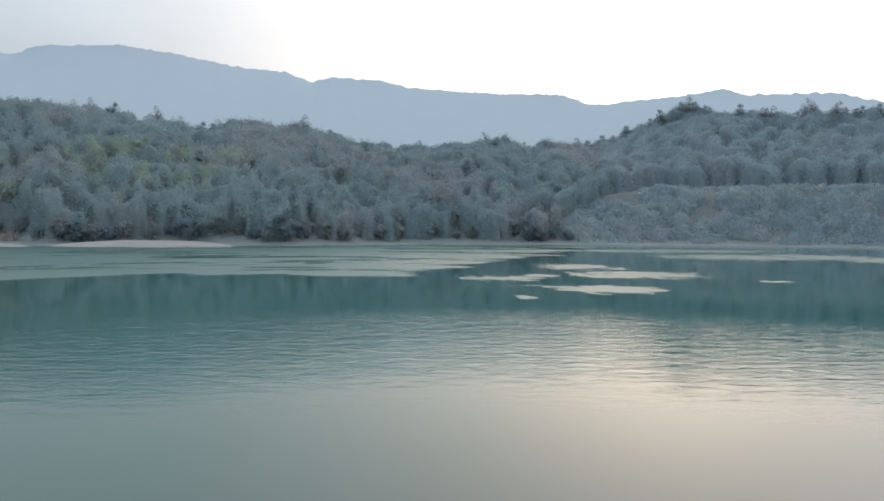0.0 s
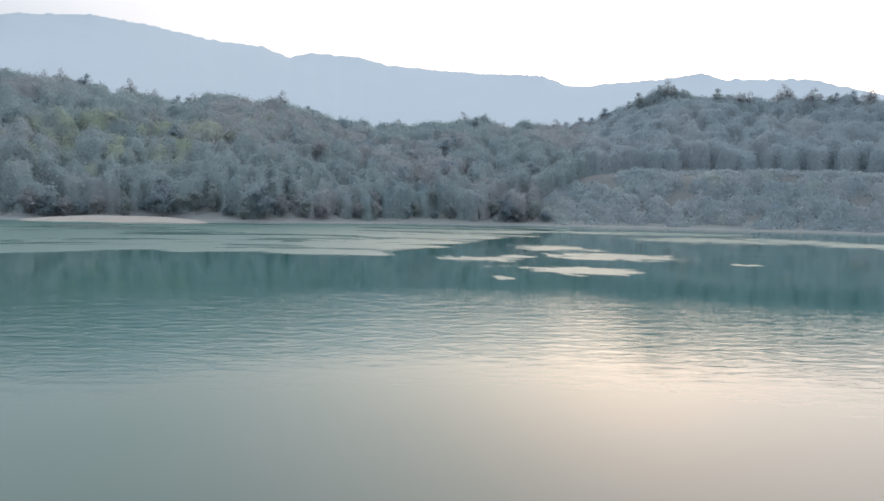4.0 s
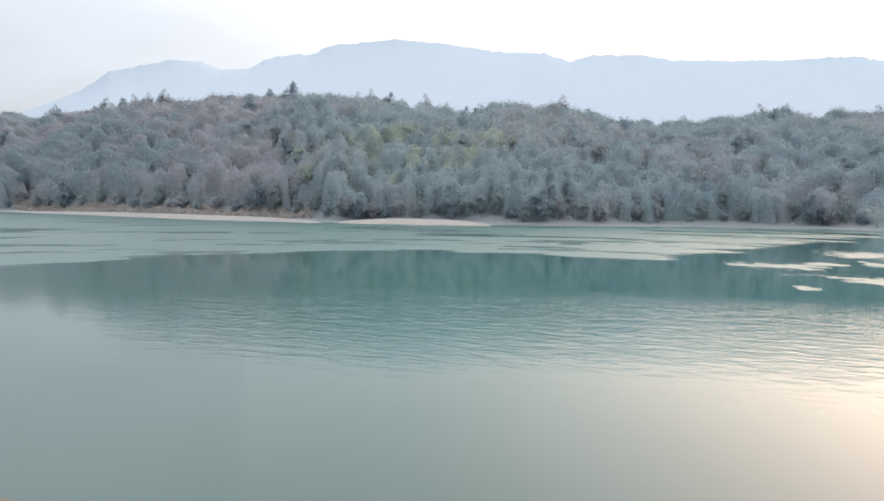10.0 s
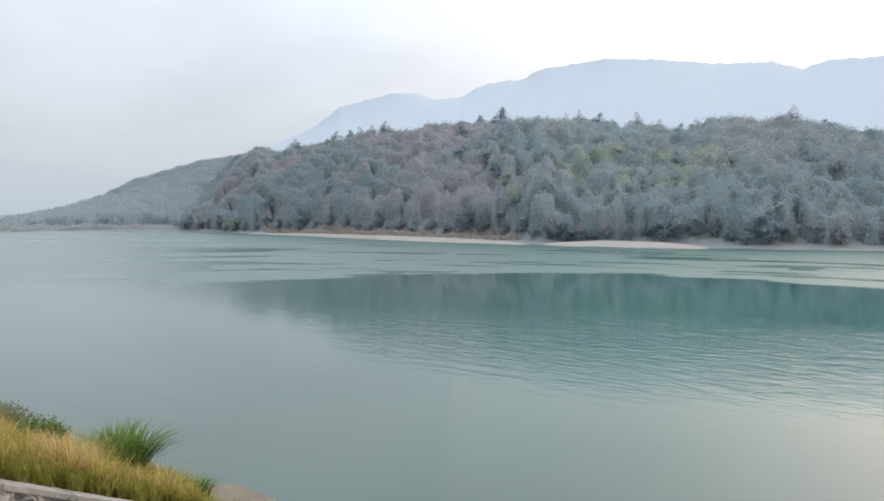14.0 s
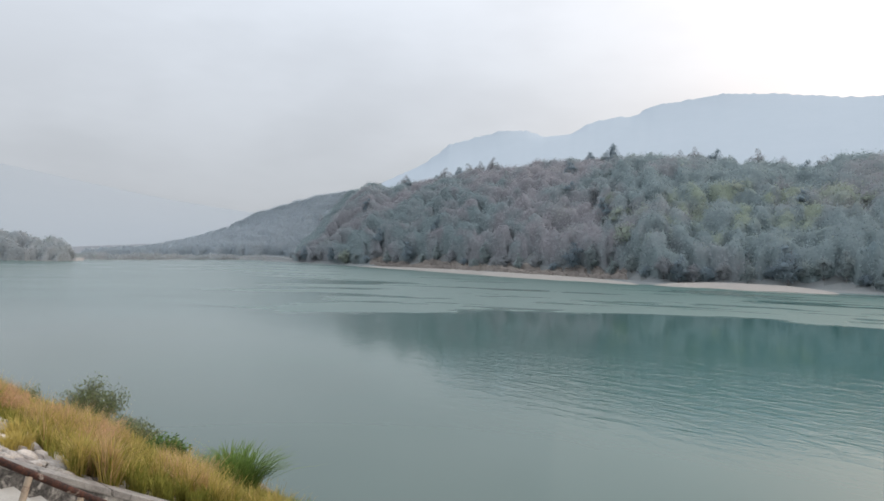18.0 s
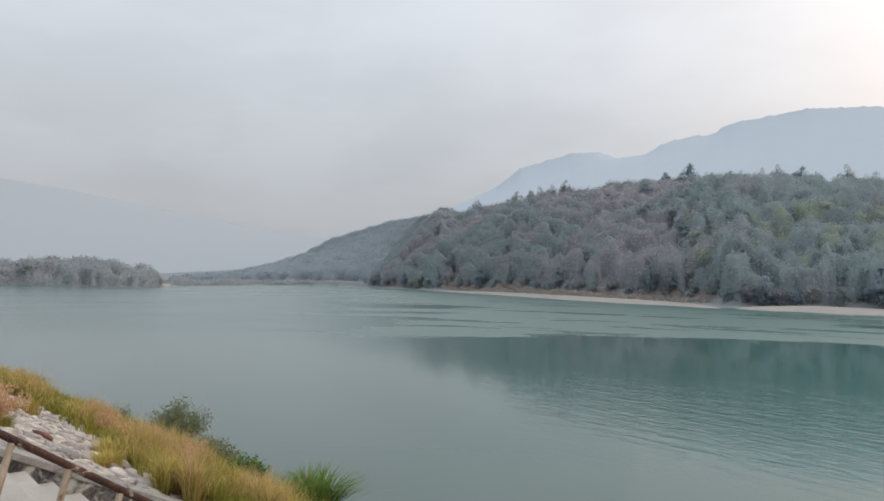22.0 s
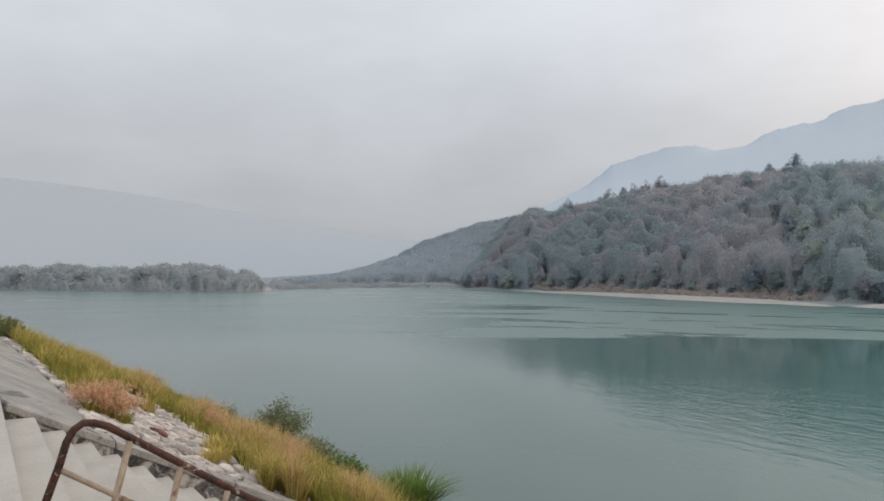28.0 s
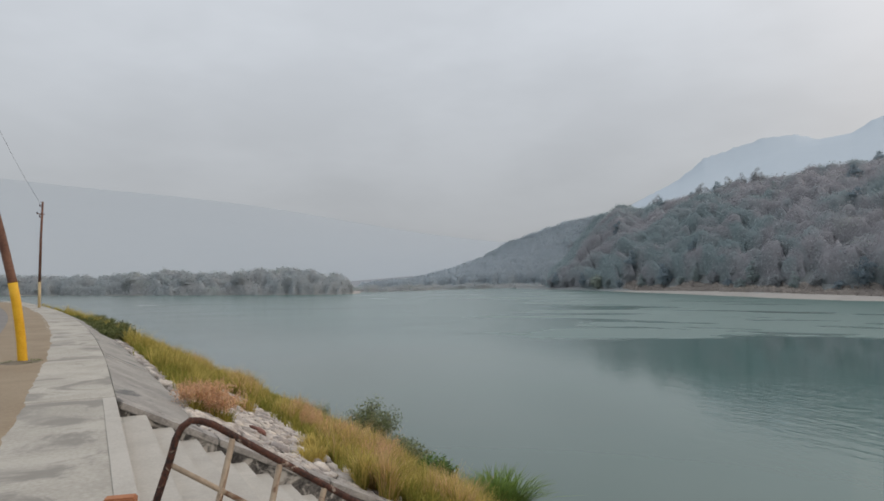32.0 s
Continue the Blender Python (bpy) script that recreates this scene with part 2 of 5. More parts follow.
M_REVETMENT = material("grey_slope_concrete", (0.225, 0.215, 0.195), (0.335, 0.32, 0.295), 0.7, bump=0.4, fine=16, spot=((0.13, 0.13, 0.125), 0.55), per_object=0.08)
M_STEP = material("pale_step_concrete", (0.370, 0.348, 0.311), (0.440, 0.417, 0.373), 0.6, bump=0.15, fine=20, spot=((0.352, 0.340, 0.307), 0.6), per_object=0.05)
M_STAINED = material("stained_masonry", (0.045, 0.042, 0.040), (0.17, 0.16, 0.145), 0.26, bump=0.5, fine=6, spot=((0.46, 0.435, 0.39), 0.50), relief=0.03)
M_STONE = material("river_stone", (0.28, 0.252, 0.230), (0.50, 0.456, 0.42), 0.25, bump=0.3, fine=8, spot=((0.20, 0.185, 0.17), 0.58), per_object=0.36)
M_STONES = material("river_stones", (0.28, 0.252, 0.230), (0.50, 0.456, 0.42), 0.25, bump=0.3, fine=8, spot=((0.20, 0.185, 0.17), 0.58), per_island=0.36)
M_COPING = material("mottled_coping", (0.22, 0.205, 0.19), (0.36, 0.34, 0.31), 0.30, bump=0.4, fine=9, spot=((0.09, 0.085, 0.08), 0.56), relief=0.01)
M_REDSTONE = material("reddish_stone", (0.16, 0.075, 0.06), (0.24, 0.12, 0.10), 0.2, bump=0.3, fine=8)
M_RUST = material("rusty_paint", (0.024, 0.014, 0.012), (0.095, 0.036, 0.022), 0.05, rough=0.65, bump=0.4, fine=4, spot=((0.40, 0.33, 0.27), 0.565), relief=0.004)
M_PIPE = material("cream_flaking_paint", (0.289, 0.224, 0.160), (0.383, 0.307, 0.224), 0.15, rough=0.6, bump=0.3, fine=6, spot=((0.136, 0.071, 0.040), 0.52), relief=0.004)
M_YELLOW = material("yellow_pole_paint", (0.62, 0.33, 0.015), (0.72, 0.42, 0.03), 0.3, rough=0.5, bump=0.15, fine=10, spot=((0.42, 0.22, 0.03), 0.66), relief=0.004)
M_POLE = material("brown_pole_steel", (0.11, 0.055, 0.04), (0.20, 0.10, 0.065), 0.3, rough=0.6, bump=0.3, fine=8, spot=((0.035, 0.025, 0.022), 0.6), relief=0.004)
M_PALEYELLOW = material("faded_yellow_paint", (0.42, 0.33, 0.18), (0.52, 0.41, 0.24), 0.3, rough=0.6, bump=0.1)
M_WIRE = material("dark_wire", (0.05, 0.05, 0.055), (0.07, 0.07, 0.075), 0.3, bump=0)
M_SAND = material("pale_sand", (0.32, 0.30, 0.275), (0.38, 0.356, 0.328), 6.0, bump=0.3, fine=12)
M_SILT = material("damp_silt", (0.225, 0.214, 0.190), (0.275, 0.262, 0.234), 3.0, bump=0.3, fine=14)
M_FOAM = material("pale_foam", (0.31, 0.305, 0.27), (0.39, 0.38, 0.34), 0.5, bump=0.2, fine=8)
M_STEEL = material("dull_steel", (0.30, 0.29, 0.28), (0.42, 0.41, 0.40), 0.1, rough=0.4, bump=0.1, fine=6, metal=0.7)
M_DRYBANK = material("dry_grass_bank", (0.205, 0.225, 0.228), (0.245, 0.256, 0.250), 9.0, bump=0.5, fine=8, spot=((0.19, 0.21, 0.215), 0.50), relief=0.3)
M_HILL = material("forest_floor", (0.148, 0.162, 0.166), (0.182, 0.190, 0.186), 7.0, bump=0.5, fine=6, relief=0.5)


def woods_material(name, tones, translucent=0.47, drift=45.0):
    """Foliage whose tone changes from crown to crown and over wider drifts. tones: four colours."""
    m = bpy.data.materials.new(name)
    m.use_nodes = True
    n = Nodes(m.node_tree)
    at = n.add("ShaderNodeNewGeometry").outputs["Position"]
    tag = n.add("ShaderNodeAttribute", attribute_name="crown_tone")
    rgb = n.add("ShaderNodeSeparateColor", inputs={0: tag.outputs["Color"]})
    wide = n.step(n.noise(at, 1.0 / drift, 3.0), 0.38, 0.62)
    k = n.math("MULTIPLY_ADD", rgb.outputs[0], 0.6, n.math("MULTIPLY", wide, 0.4))
    tone = n.mix(n.step(k, 0.25, 0.75), tones[0], tones[1])
    tone = n.mix(n.step(n.math("MULTIPLY_ADD", wide, 0.2, rgb.outputs[1]), 0.78, 1.05, 0.0, 0.9), tone, tones[2])
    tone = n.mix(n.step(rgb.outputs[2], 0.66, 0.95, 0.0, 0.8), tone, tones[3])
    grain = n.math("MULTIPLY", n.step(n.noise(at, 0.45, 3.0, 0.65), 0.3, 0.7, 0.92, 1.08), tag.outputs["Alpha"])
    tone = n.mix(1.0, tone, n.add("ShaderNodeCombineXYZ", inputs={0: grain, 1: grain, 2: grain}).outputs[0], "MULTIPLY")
    b = n.add("ShaderNodeBsdfPrincipled", inputs={"Base Color": tone, "Roughness": 0.9, "Specular IOR Level": 0.05})
    t = n.add("ShaderNodeBsdfTranslucent", inputs={"Color": tone})
    n.tree.links.new(n.add("ShaderNodeMixShader", inputs={0: translucent, 1: b.outputs[0], 2: t.outputs[0]}).outputs[0],
                     n.add("ShaderNodeOutputMaterial").inputs[0])
    return m


# far trees: haze put into the base colour, paler and bluer than bare foliage
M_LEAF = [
    material("hazed_leaf_olive", (0.325, 0.395, 0.405), (0.375, 0.435, 0.430), 5.0, bump=0, fine=5, per_object=0.10, spec=0.05, translucent=0.5),
    material("hazed_leaf_greybrown", (0.365, 0.392, 0.415), (0.405, 0.426, 0.442), 5.0, bump=0, fine=5, per_object=0.10, spec=0.05, translucent=0.5),
    material("hazed_leaf_pale", (0.370, 0.432, 0.375), (0.425, 0.475, 0.410), 5.0, bump=0, fine=5, per_object=0.10, spec=0.05, translucent=0.5),
    material("hazed_leaf_dark", (0.270, 0.345, 0.392), (0.320, 0.392, 0.430), 5.0, bump=0, fine=5, per_object=0.10, spec=0.05, translucent=0.5),
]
# canopies and scrub across the lake: haze lifts these base tones too
M_CANOPY = woods_material("hazed_hillside_canopy", ((0.338, 0.412, 0.424), (0.434, 0.426, 0.448), (0.396, 0.460, 0.362), (0.238, 0.330, 0.370)))
M_SCRUB = woods_material("hazed_terrace_scrub", ((0.400, 0.476, 0.506), (0.458, 0.506, 0.528), (0.450, 0.520, 0.498), (0.345, 0.436, 0.478)))
# ridge above the terrace: more haze put into a bluer set of tones
M_RIDGEWOODS = woods_material("hazed_ridge_canopy", ((0.375, 0.452, 0.488), (0.425, 0.478, 0.510), (0.410, 0.480, 0.470), (0.320, 0.405, 0.450)))
M_REED = woods_material("dry_reeds", ((0.40, 0.36, 0.33), (0.44, 0.395, 0.36), (0.45, 0.41, 0.36), (0.37, 0.34, 0.32)))
# headland, island and spit woods: haze put into paler, bluer leaf tones
M_HEADWOODS = woods_material("haze_painted_canopy", ((0.352, 0.410, 0.444), (0.440, 0.500, 0.540), (0.410, 0.480, 0.500), (0.350, 0.415, 0.462)), 0.47, 300.0)
M_ISLEBRUSH = woods_material("hazed_island_canopy", ((0.419, 0.461, 0.477), (0.451, 0.473, 0.482), (0.437, 0.482, 0.468), (0.400, 0.446, 0.468)))
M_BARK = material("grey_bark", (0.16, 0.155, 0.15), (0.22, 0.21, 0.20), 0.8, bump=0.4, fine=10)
# island leaves and headland ground: the same haze put into the base colour
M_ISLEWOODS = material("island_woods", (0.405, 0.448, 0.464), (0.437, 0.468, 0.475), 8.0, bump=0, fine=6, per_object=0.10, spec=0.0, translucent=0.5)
M_FARGROUND = material("haze_painted_ground", (0.25, 0.27, 0.29), (0.27, 0.285, 0.30), 40.0, bump=0, spec=0.0)
# mountains: distance haze painted into the pale blue base colours
M_MOUNTAIN = material("haze_painted_mountain", (0.452, 0.512, 0.560), (0.463, 0.523, 0.571), 220.0, bump=0.0, fine=7, spec=0.0, relief=30.0)
M_MOUNTAIN_FAR = material("haze_painted_far_mountain", (0.362, 0.402, 0.432), (0.366, 0.406, 0.436), 300.0, bump=0.0, fine=5, spec=0.0, relief=20.0)
M_GREEN = material("green_blades", (0.10, 0.17, 0.035), (0.19, 0.27, 0.07), 0.5, bump=0, per_island=0.3, spec=0.2, translucent=0.35)
M_GRASS = material("olive_grass", (0.215, 0.220, 0.046), (0.350, 0.315, 0.080), 1.6, bump=0, fine=6, per_island=0.3, spec=0.1, translucent=0.35)
M_DRY = material("dry_golden_grass", (0.45, 0.355, 0.100), (0.57, 0.455, 0.155), 1.3, bump=0, fine=6, per_island=0.25, spec=0.1, translucent=0.35)
M_PINK = material("rosy_seed_heads", (0.57, 0.38, 0.20), (0.67, 0.475, 0.28), 0.6, bump=0, fine=6, per_island=0.25, spec=0.1, translucent=0.35)
M_PLUME = material("rosy_plumes", (0.60, 0.37, 0.225), (0.70, 0.47, 0.31), 0.6, bump=0, fine=6, per_island=0.2, spec=0.1, translucent=0.4)
M_BUSH = material("grey_green_leaves", (0.14, 0.17, 0.075), (0.22, 0.245, 0.125), 0.5, bump=0, per_island=0.3, spec=0.2, translucent=0.3)
M_DARKBUSH = material("dark_green_leaves", (0.10, 0.125, 0.045), (0.17, 0.185, 0.08), 0.5, bump=0, per_island=0.3, spec=0.2, translucent=0.3)
M_WEED = material("yellow_green_leaves", (0.22, 0.25, 0.08), (0.34, 0.34, 0.13), 0.4, bump=0, per_island=0.3, spec=0.1, translucent=0.35)
M_SHRUB = material("bright_green_leaves", (0.08, 0.15, 0.035), (0.15, 0.23, 0.07), 0.4, bump=0, per_island=0.35, spec=0.2, translucent=0.3)

# ---- building helpers ----
WATER_Z = -5.4
SLOPE = 0.5


def bend(u):
    """How far the bank swings towards the land, u metres along."""
    d = np.maximum(np.asarray(u, float) - 12.0, 0.0)
    return np.where(d < 55.0, -0.0018 * d ** 2, -5.445 - 0.198 * (d - 55.0))


def place(u, v, z=0.0):
    """World place of a point u along the bank, v towards the lake from its edge line."""
    u, v, z = np.broadcast_arrays(np.asarray(u, float), np.asarray(v, float), np.asarray(z, float))
    v = v + bend(u)
    return np.stack([u * AU[0] + v * AV[0], u * AU[1] + v * AV[1], z], -1)


def slope_z(v):
    return -SLOPE * np.maximum(np.asarray(v, float) - 0.35, 0.0)


def mesh(name, verts, faces, mat, smooth=False):
    me = bpy.data.meshes.new(name)
    me.from_pydata([tuple(map(float, p)) for p in verts], [], faces)
    me.materials.append(mat)
    if smooth:
        me.polygons.foreach_set("use_smooth", [True] * len(me.polygons))
    me.update()
    return me


def tri_mesh(name, verts, size, mat):
    """A mesh from an array of loose polygons with `size` corners each, or from such an array and its normals."""
    verts, normals = verts if isinstance(verts, tuple) else (verts, None)
    verts = np.asarray(verts, np.float32).reshape(-1, 3)
    count = len(verts) // size
    me = bpy.data.meshes.new(name)
    me.vertices.add(len(verts))
    me.vertices.foreach_set("co", verts.ravel())
    me.loops.add(len(verts))
    me.loops.foreach_set("vertex_index", np.arange(len(verts), dtype=np.int32))
    me.polygons.add(count)
    me.polygons.foreach_set("loop_start", np.arange(0, len(verts), size, dtype=np.int32))
    me.materials.append(mat)
    me.update(calc_edges=True)
    if normals is not None:
        me.normals_split_custom_set_from_vertices(normals.reshape(-1, 3).tolist())
    return me


def thing(name, at, label, category, group="", kind=""):
    ob = new(name)
    ob.location = at
    ob.empty_display_size = 0.2
    return tagged(ob, label, category, group, kind)


def part(name, data, parent, label="", at=None):
    """data: a mesh in the parent's own space, or in the world's when at gives the parent's world place."""
    if at is not None:
        data.transform(Matrix.Translation(-Vector(at)))
    ob = new(name, data)
    ob.parent = parent
    return tagged(ob, label)


def grid(us, vs, fn):
    """Verts and quads over two lists of parameters."""
    verts = [fn(a, b) for a in us for b in vs]
    n = len(vs)
    faces = [(i * n + j, (i + 1) * n + j, (i + 1) * n + j + 1, i * n + j + 1) for i in range(len(us) - 1) for j in range(n - 1)]
    return verts, faces


def box(corners_low, corners_high):
    """Eight corners: four below, four above, in the same order round."""
    verts = list(corners_low) + list(corners_high)
    faces = [(3, 2, 1, 0), (4, 5, 6, 7)] + [(i, (i + 1) % 4, 4 + (i + 1) % 4, 4 + i) for i in range(4)]
    return verts, faces


def bevelled(name, verts, faces, mat, width=0.012):
    bm = bmesh.new()
    vs = [bm.verts.new(tuple(map(float, p))) for p in verts]
    for f in faces:
        bm.faces.new([vs[i] for i in f])
    bmesh.ops.recalc_face_normals(bm, faces=bm.faces)
    bmesh.ops.bevel(bm, geom=list(bm.edges), offset=width, segments=2, affect="EDGES", clamp_overlap=True)
    me = bpy.data.meshes.new(name)
    bm.to_mesh(me)
    bm.free()
    me.materials.append(mat)
    return me


def tube(points, radii, sides=8, caps=True):
    pts = [Vector(p) for p in points]
    verts, faces = [], []
    for i, p in enumerate(pts):
        d = (pts[min(i + 1, len(pts) - 1)] - pts[max(i - 1, 0)]).normalized()
        a = d.orthogonal().normalized() if abs(d.z) > 0.9 else d.cross(Vector((0, 0, 1))).normalized()
        if abs(d.z) > 0.9:
            a = Vector((1, 0, 0)) - d * d.x
            a.normalize()
        b = d.cross(a)
        r = radii[i] if isinstance(radii, (list, tuple)) else radii
        for k in range(sides):
            c = 2 * math.pi * k / sides
            verts.append(p + a * (r * math.cos(c)) + b * (r * math.sin(c)))
    for i in range(len(pts) - 1):
        for k in range(sides):
            k2 = (k + 1) % sides
            faces.append((i * sides + k, i * sides + k2, (i + 1) * sides + k2, (i + 1) * sides + k))
    if caps:
        faces.append(tuple(reversed(range(sides))))
        faces.append(tuple((len(pts) - 1) * sides + k for k in range(sides)))
    return verts, faces


def joined(pieces):
    verts, faces = [], []
    for v, f in pieces:
        o = len(verts)
        verts += list(v)
        faces += [tuple(i + o for i in q) for q in f]
    return verts, faces


rng = np.random.default_rng(7)

# ---- ground, water ----
us = [-3000, -900, -300, -120, -60, -30, -15, -5, -3.45, -3.25, 0, 5, 9, 10.3, 10.5, 12, 14, 16, 18, 20, 23, 26, 30, 35, 40, 46, 52, 60, 70, 85, 100, 130, 300, 1000, 4000]
profile = [(-4200, -0.5), (-400, -0.35), (-40, -0.2), (-9.0, -0.10), (-2.9, -0.06), (-2.2, -0.03), (-0.90, -0.03), (-0.7, -0.20), (0.20, -0.22),
           (0.40, -0.28), (1.6, -0.86), (4.0, -2.06), (6.5, -3.30), (9.0, -4.50), (10.6, -5.15), (12.4, -5.52), (16, -6.6), (40, -9.0), (420, -9.5), (4500, -9.5)]


def ground_point(u, pv):
    v, z = pv
    p = place(u, v, z)
    rough = noise.noise(Vector((p[0] * 0.5, p[1] * 0.5, 0.0))) * (0.10 if 1.6 < v < 12.5 else 0.0)
    if -3.3 < u < 10.4 and v > 0.3:            # the stairs are cut into the slope
        z -= 0.9 + 0.05 * v
    return (p[0], p[1], z + rough)


verts, faces = grid(us, profile, ground_point)
tagged(new("ground", mesh("ground", verts, faces, M_EARTH, True)), "bare brown earth of the river embankment", "ground", kind="structure")

verts, faces = grid([-4500, -1200, -500, -150, 0, 150, 500, 1200, 4500], [-400, -40, 0, 60, 200, 500, 1500, 4500], lambda x, y: (x, y + 6.0, WATER_Z))
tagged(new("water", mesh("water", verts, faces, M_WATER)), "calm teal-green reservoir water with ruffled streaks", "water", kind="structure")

def verge_point(u, k):
    edge = -0.74 + 0.06 * noise.noise(Vector((u * 0.9, 0.0, 4.0))) + 0.035 * noise.noise(Vector((u * 4.0, 0.0, 7.0)))
    v, z = ((-2.15, -0.006), (-1.7, -0.006), (-1.2, 0.0), (-0.95, 0.006), (edge - 0.05, 0.009), (edge, 0.004), (edge + 0.04, -0.014))[k]
    return place(u, v, z + (0.012 * noise.noise(Vector((u * 1.3, v * 2.0, 3.0))) if k < 4 else 0.0))


verts, faces = grid(list(np.arange(-8, 66, 0.12)), list(range(7)), verge_point)
tagged(new("dirt_verge", mesh("dirt_verge", verts, faces, M_DIRT, True)), "strip of dry sandy dirt between road and footpath", "verge", kind="structure")
verts, faces = grid([u for u in us if -130 < u < 110], [-8.4, -5.0, -3.2, -2.15], lambda u, v: place(u, v, 0.0 + (0.02 if v < -3 else -0.012)))
tagged(new("road", mesh("road", verts, faces, M_ROAD, True)), "worn grey asphalt road along the embankment crest", "road", kind="structure")

# the pale beach at the foot of the bank
verts, faces = grid(np.linspace(-40, 2, 44), np.linspace(9.6, 15.5, 14),
                    lambda u, v: place(u, v, -5.4 - 0.115 * (v - 12.0 + 0.095 * min(u, 0.0)) + 0.02 * noise.noise(Vector((u * 0.6, v, 9.0))) + (0.012 * math.sin(u * 0.9) if v > 11 else 0) - 0.9 * max(0.0, (u + 1.0) / 3.0) ** 2 - 0.6 * max(0.0, (10.4 - v) / 0.8) ** 2 * (1 if u > -4 else 0)))
tagged(new("beach", mesh("beach", verts, faces, M_SILT, True)), "narrow pale beach of fine silt at the waterline", "beach", kind="structure")

def wash(u, k):
    v = 12.0 - 0.095 * min(u, 0.0) + 0.10 * noise.noise(Vector((u * 0.5, 2.0, 0.0))) + 0.05 * noise.noise(Vector((u * 2.3, 5.0, 0.0)))
    return place(u, v + (-0.09, -0.02, 0.03)[k], (-5.381, -5.384, -5.397)[k])


verts, faces = grid(np.arange(-39.5, 0.2, 0.25), [0, 1, 2], wash)
tagged(new("wash_line", mesh("wash_line", verts, faces, M_FOAM, True)), "thin pale line of foam along the beach", "foam", kind="structure")

# ---- far shore: hills, woods, sandbanks, mountains ----
def curve(points):
    xs, ys = zip(*sorted(points))
    return lambda a: float(np.interp(a, xs, ys))


# distance of the far waterline, and height angle of the wooded skyline, by azimuth
SHORE = curve([(-70, 330), (-40, 285), (-24, 262), (-12, 252), (-6, 248), (0, 243), (6, 232), (12, 222), (18, 214), (25, 216), (32, 226),
               (40, 250), (45, 285), (50, 335), (54, 388), (57, 430), (59.5, 465), (62, 500)])
SKYLINE = curve([(-70, 6.0), (-45, 6.4), (-36, 7.7), (-32, 8.1), (-28, 8.3), (-24, 8.8), (-20, 9.1), (-17.5, 8.7), (-15, 7.6), (-12, 6.3), (-9.4, 6.6),
                 (-7, 6.2), (-5, 6.9), (-1.5, 6.7), (2.5, 6.3), (6.5, 6.8), (9.4, 7.5), (13, 8.0), (17, 8.2), (19, 7.4), (22.5, 7.9), (25.5, 8.4), (30, 8.6),
                 (33.4, 8.7), (38.7, 8.2), (41.6, 7.7), (44.8, 7.35), (47.3, 6.9), (49, 6.45), (52, 5.8), (53.6, 6.1), (55.2, 5.1), (57, 3.2), (58.5, 1.2), (59.9, -0.5), (63, -0.6)])
DEPTH = 115.0
TREE = 9.6


def polar(az, d, z):
    h = heading(az)
    return (h.x * d, h.y * d, z)


def flat_foot(az):
    """Width of the open shore in front of the trees."""
    return float(np.interp(az, [-40, -8, 5, 14, 19, 26, 30, 33, 50, 56, 60], [6, 4, 4, 5, 12, 12, 6, 22, 24, 10, 3]))


def hill_z(az, s):
    """Height of the wooded hillside, s metres behind the waterline."""
    d, foot = SHORE(az), flat_foot(az)
    ridge = max(math.tan(radians(SKYLINE(az))) * (d + DEPTH) + 1.6 - TREE, -4.0)
    low = -4.7
    if s < foot:
        return -5.7 + (low + 5.7) * min(1.0, s / (0.45 * foot))
    q = min((s - foot) / (DEPTH - foot), 1.0)
    z = low + (ridge - low) * (1 - (1 - q) ** 1.5)
    if az < -9:                                 # a cut terrace above an earth bank
        k = min(1.0, (-9 - az) / 7)
        t = s - foot
        shelf = low + (15.5 - low) * min(1.0, t / 26.0) if t < 46 else 15.5 + (ridge - 15.5) * ((t - 46) / (DEPTH - foot - 46)) if t < DEPTH - foot else ridge
        z = z * (1 - k) + shelf * k
    if s > DEPTH:
        z = ridge - (s - DEPTH) * 0.25
    return z


azs = list(np.arange(-70, 62.1, 1.0))
depths = [-6, 0, 3, 6, 9, 12, 16, 20, 24, 28, 32, 36, 42, 48, 54, 60, 70, 80, 90, 100, 108, 115, 125, 150, 220]


def hill_point(az, s):
    z = hill_z(az, max(s, 0.0)) if s >= 0 else -8.0
    x, y, _ = polar(az, SHORE(az) + s, 0)
    if s > 3:
        z += noise.noise(Vector((x * 0.05, y * 0.05, 1.0))) * min(2.5, 0.1 * s)
    return (x, y, z)


verts, faces = grid(azs, depths, hill_point)
hill = mesh("hillside", verts, faces, M_HILL, True)
hill.materials.append(M_DRYBANK)
nd = len(depths) - 1
for i, poly in enumerate(hill.polygons):
    az, s = azs[i // nd], depths[i % nd]
    if s < flat_foot(az) + 2:
        poly.material_index = 1
tagged(new("hillside", hill), "wooded hillside with dry earth bank and terrace", "hillside", kind="structure")


def sandbank(name, a0, a1, width, lift, label, mat=M_SAND):
    n = 40
    def point(az, k):
        q = (az - a0) / (a1 - a0)
        taper = max(0.03, math.sin(math.pi * min(1, max(0, q))) ** 0.5)
        d = SHORE(az) - 6 + 1.6 * math.sin(az * 1.3) + k * width * taper
        z = WATER_Z - 0.10 + lift * math.sin(math.pi * min(1.0, k * 0.62)) * taper
        return polar(az, d, z + 0.08 * noise.noise(Vector((az * 2, k * 3, 0))))
    v, f = grid(list(np.linspace(a0, a1, n)), list(np.linspace(0, 1, 8)), point)
    return tagged(new(name, mesh(name, v, f, mat, True)), label, "sandbank", kind="structure")


sandbank("sandbank", 31.0, 54.5, 26.0, 1.5, "long pale sandbank below the wooded hill")
sandbank("sandbank", 17.0, 30.0, 15.0, 1.7, "short pale sandbank in front of waterside bushes")
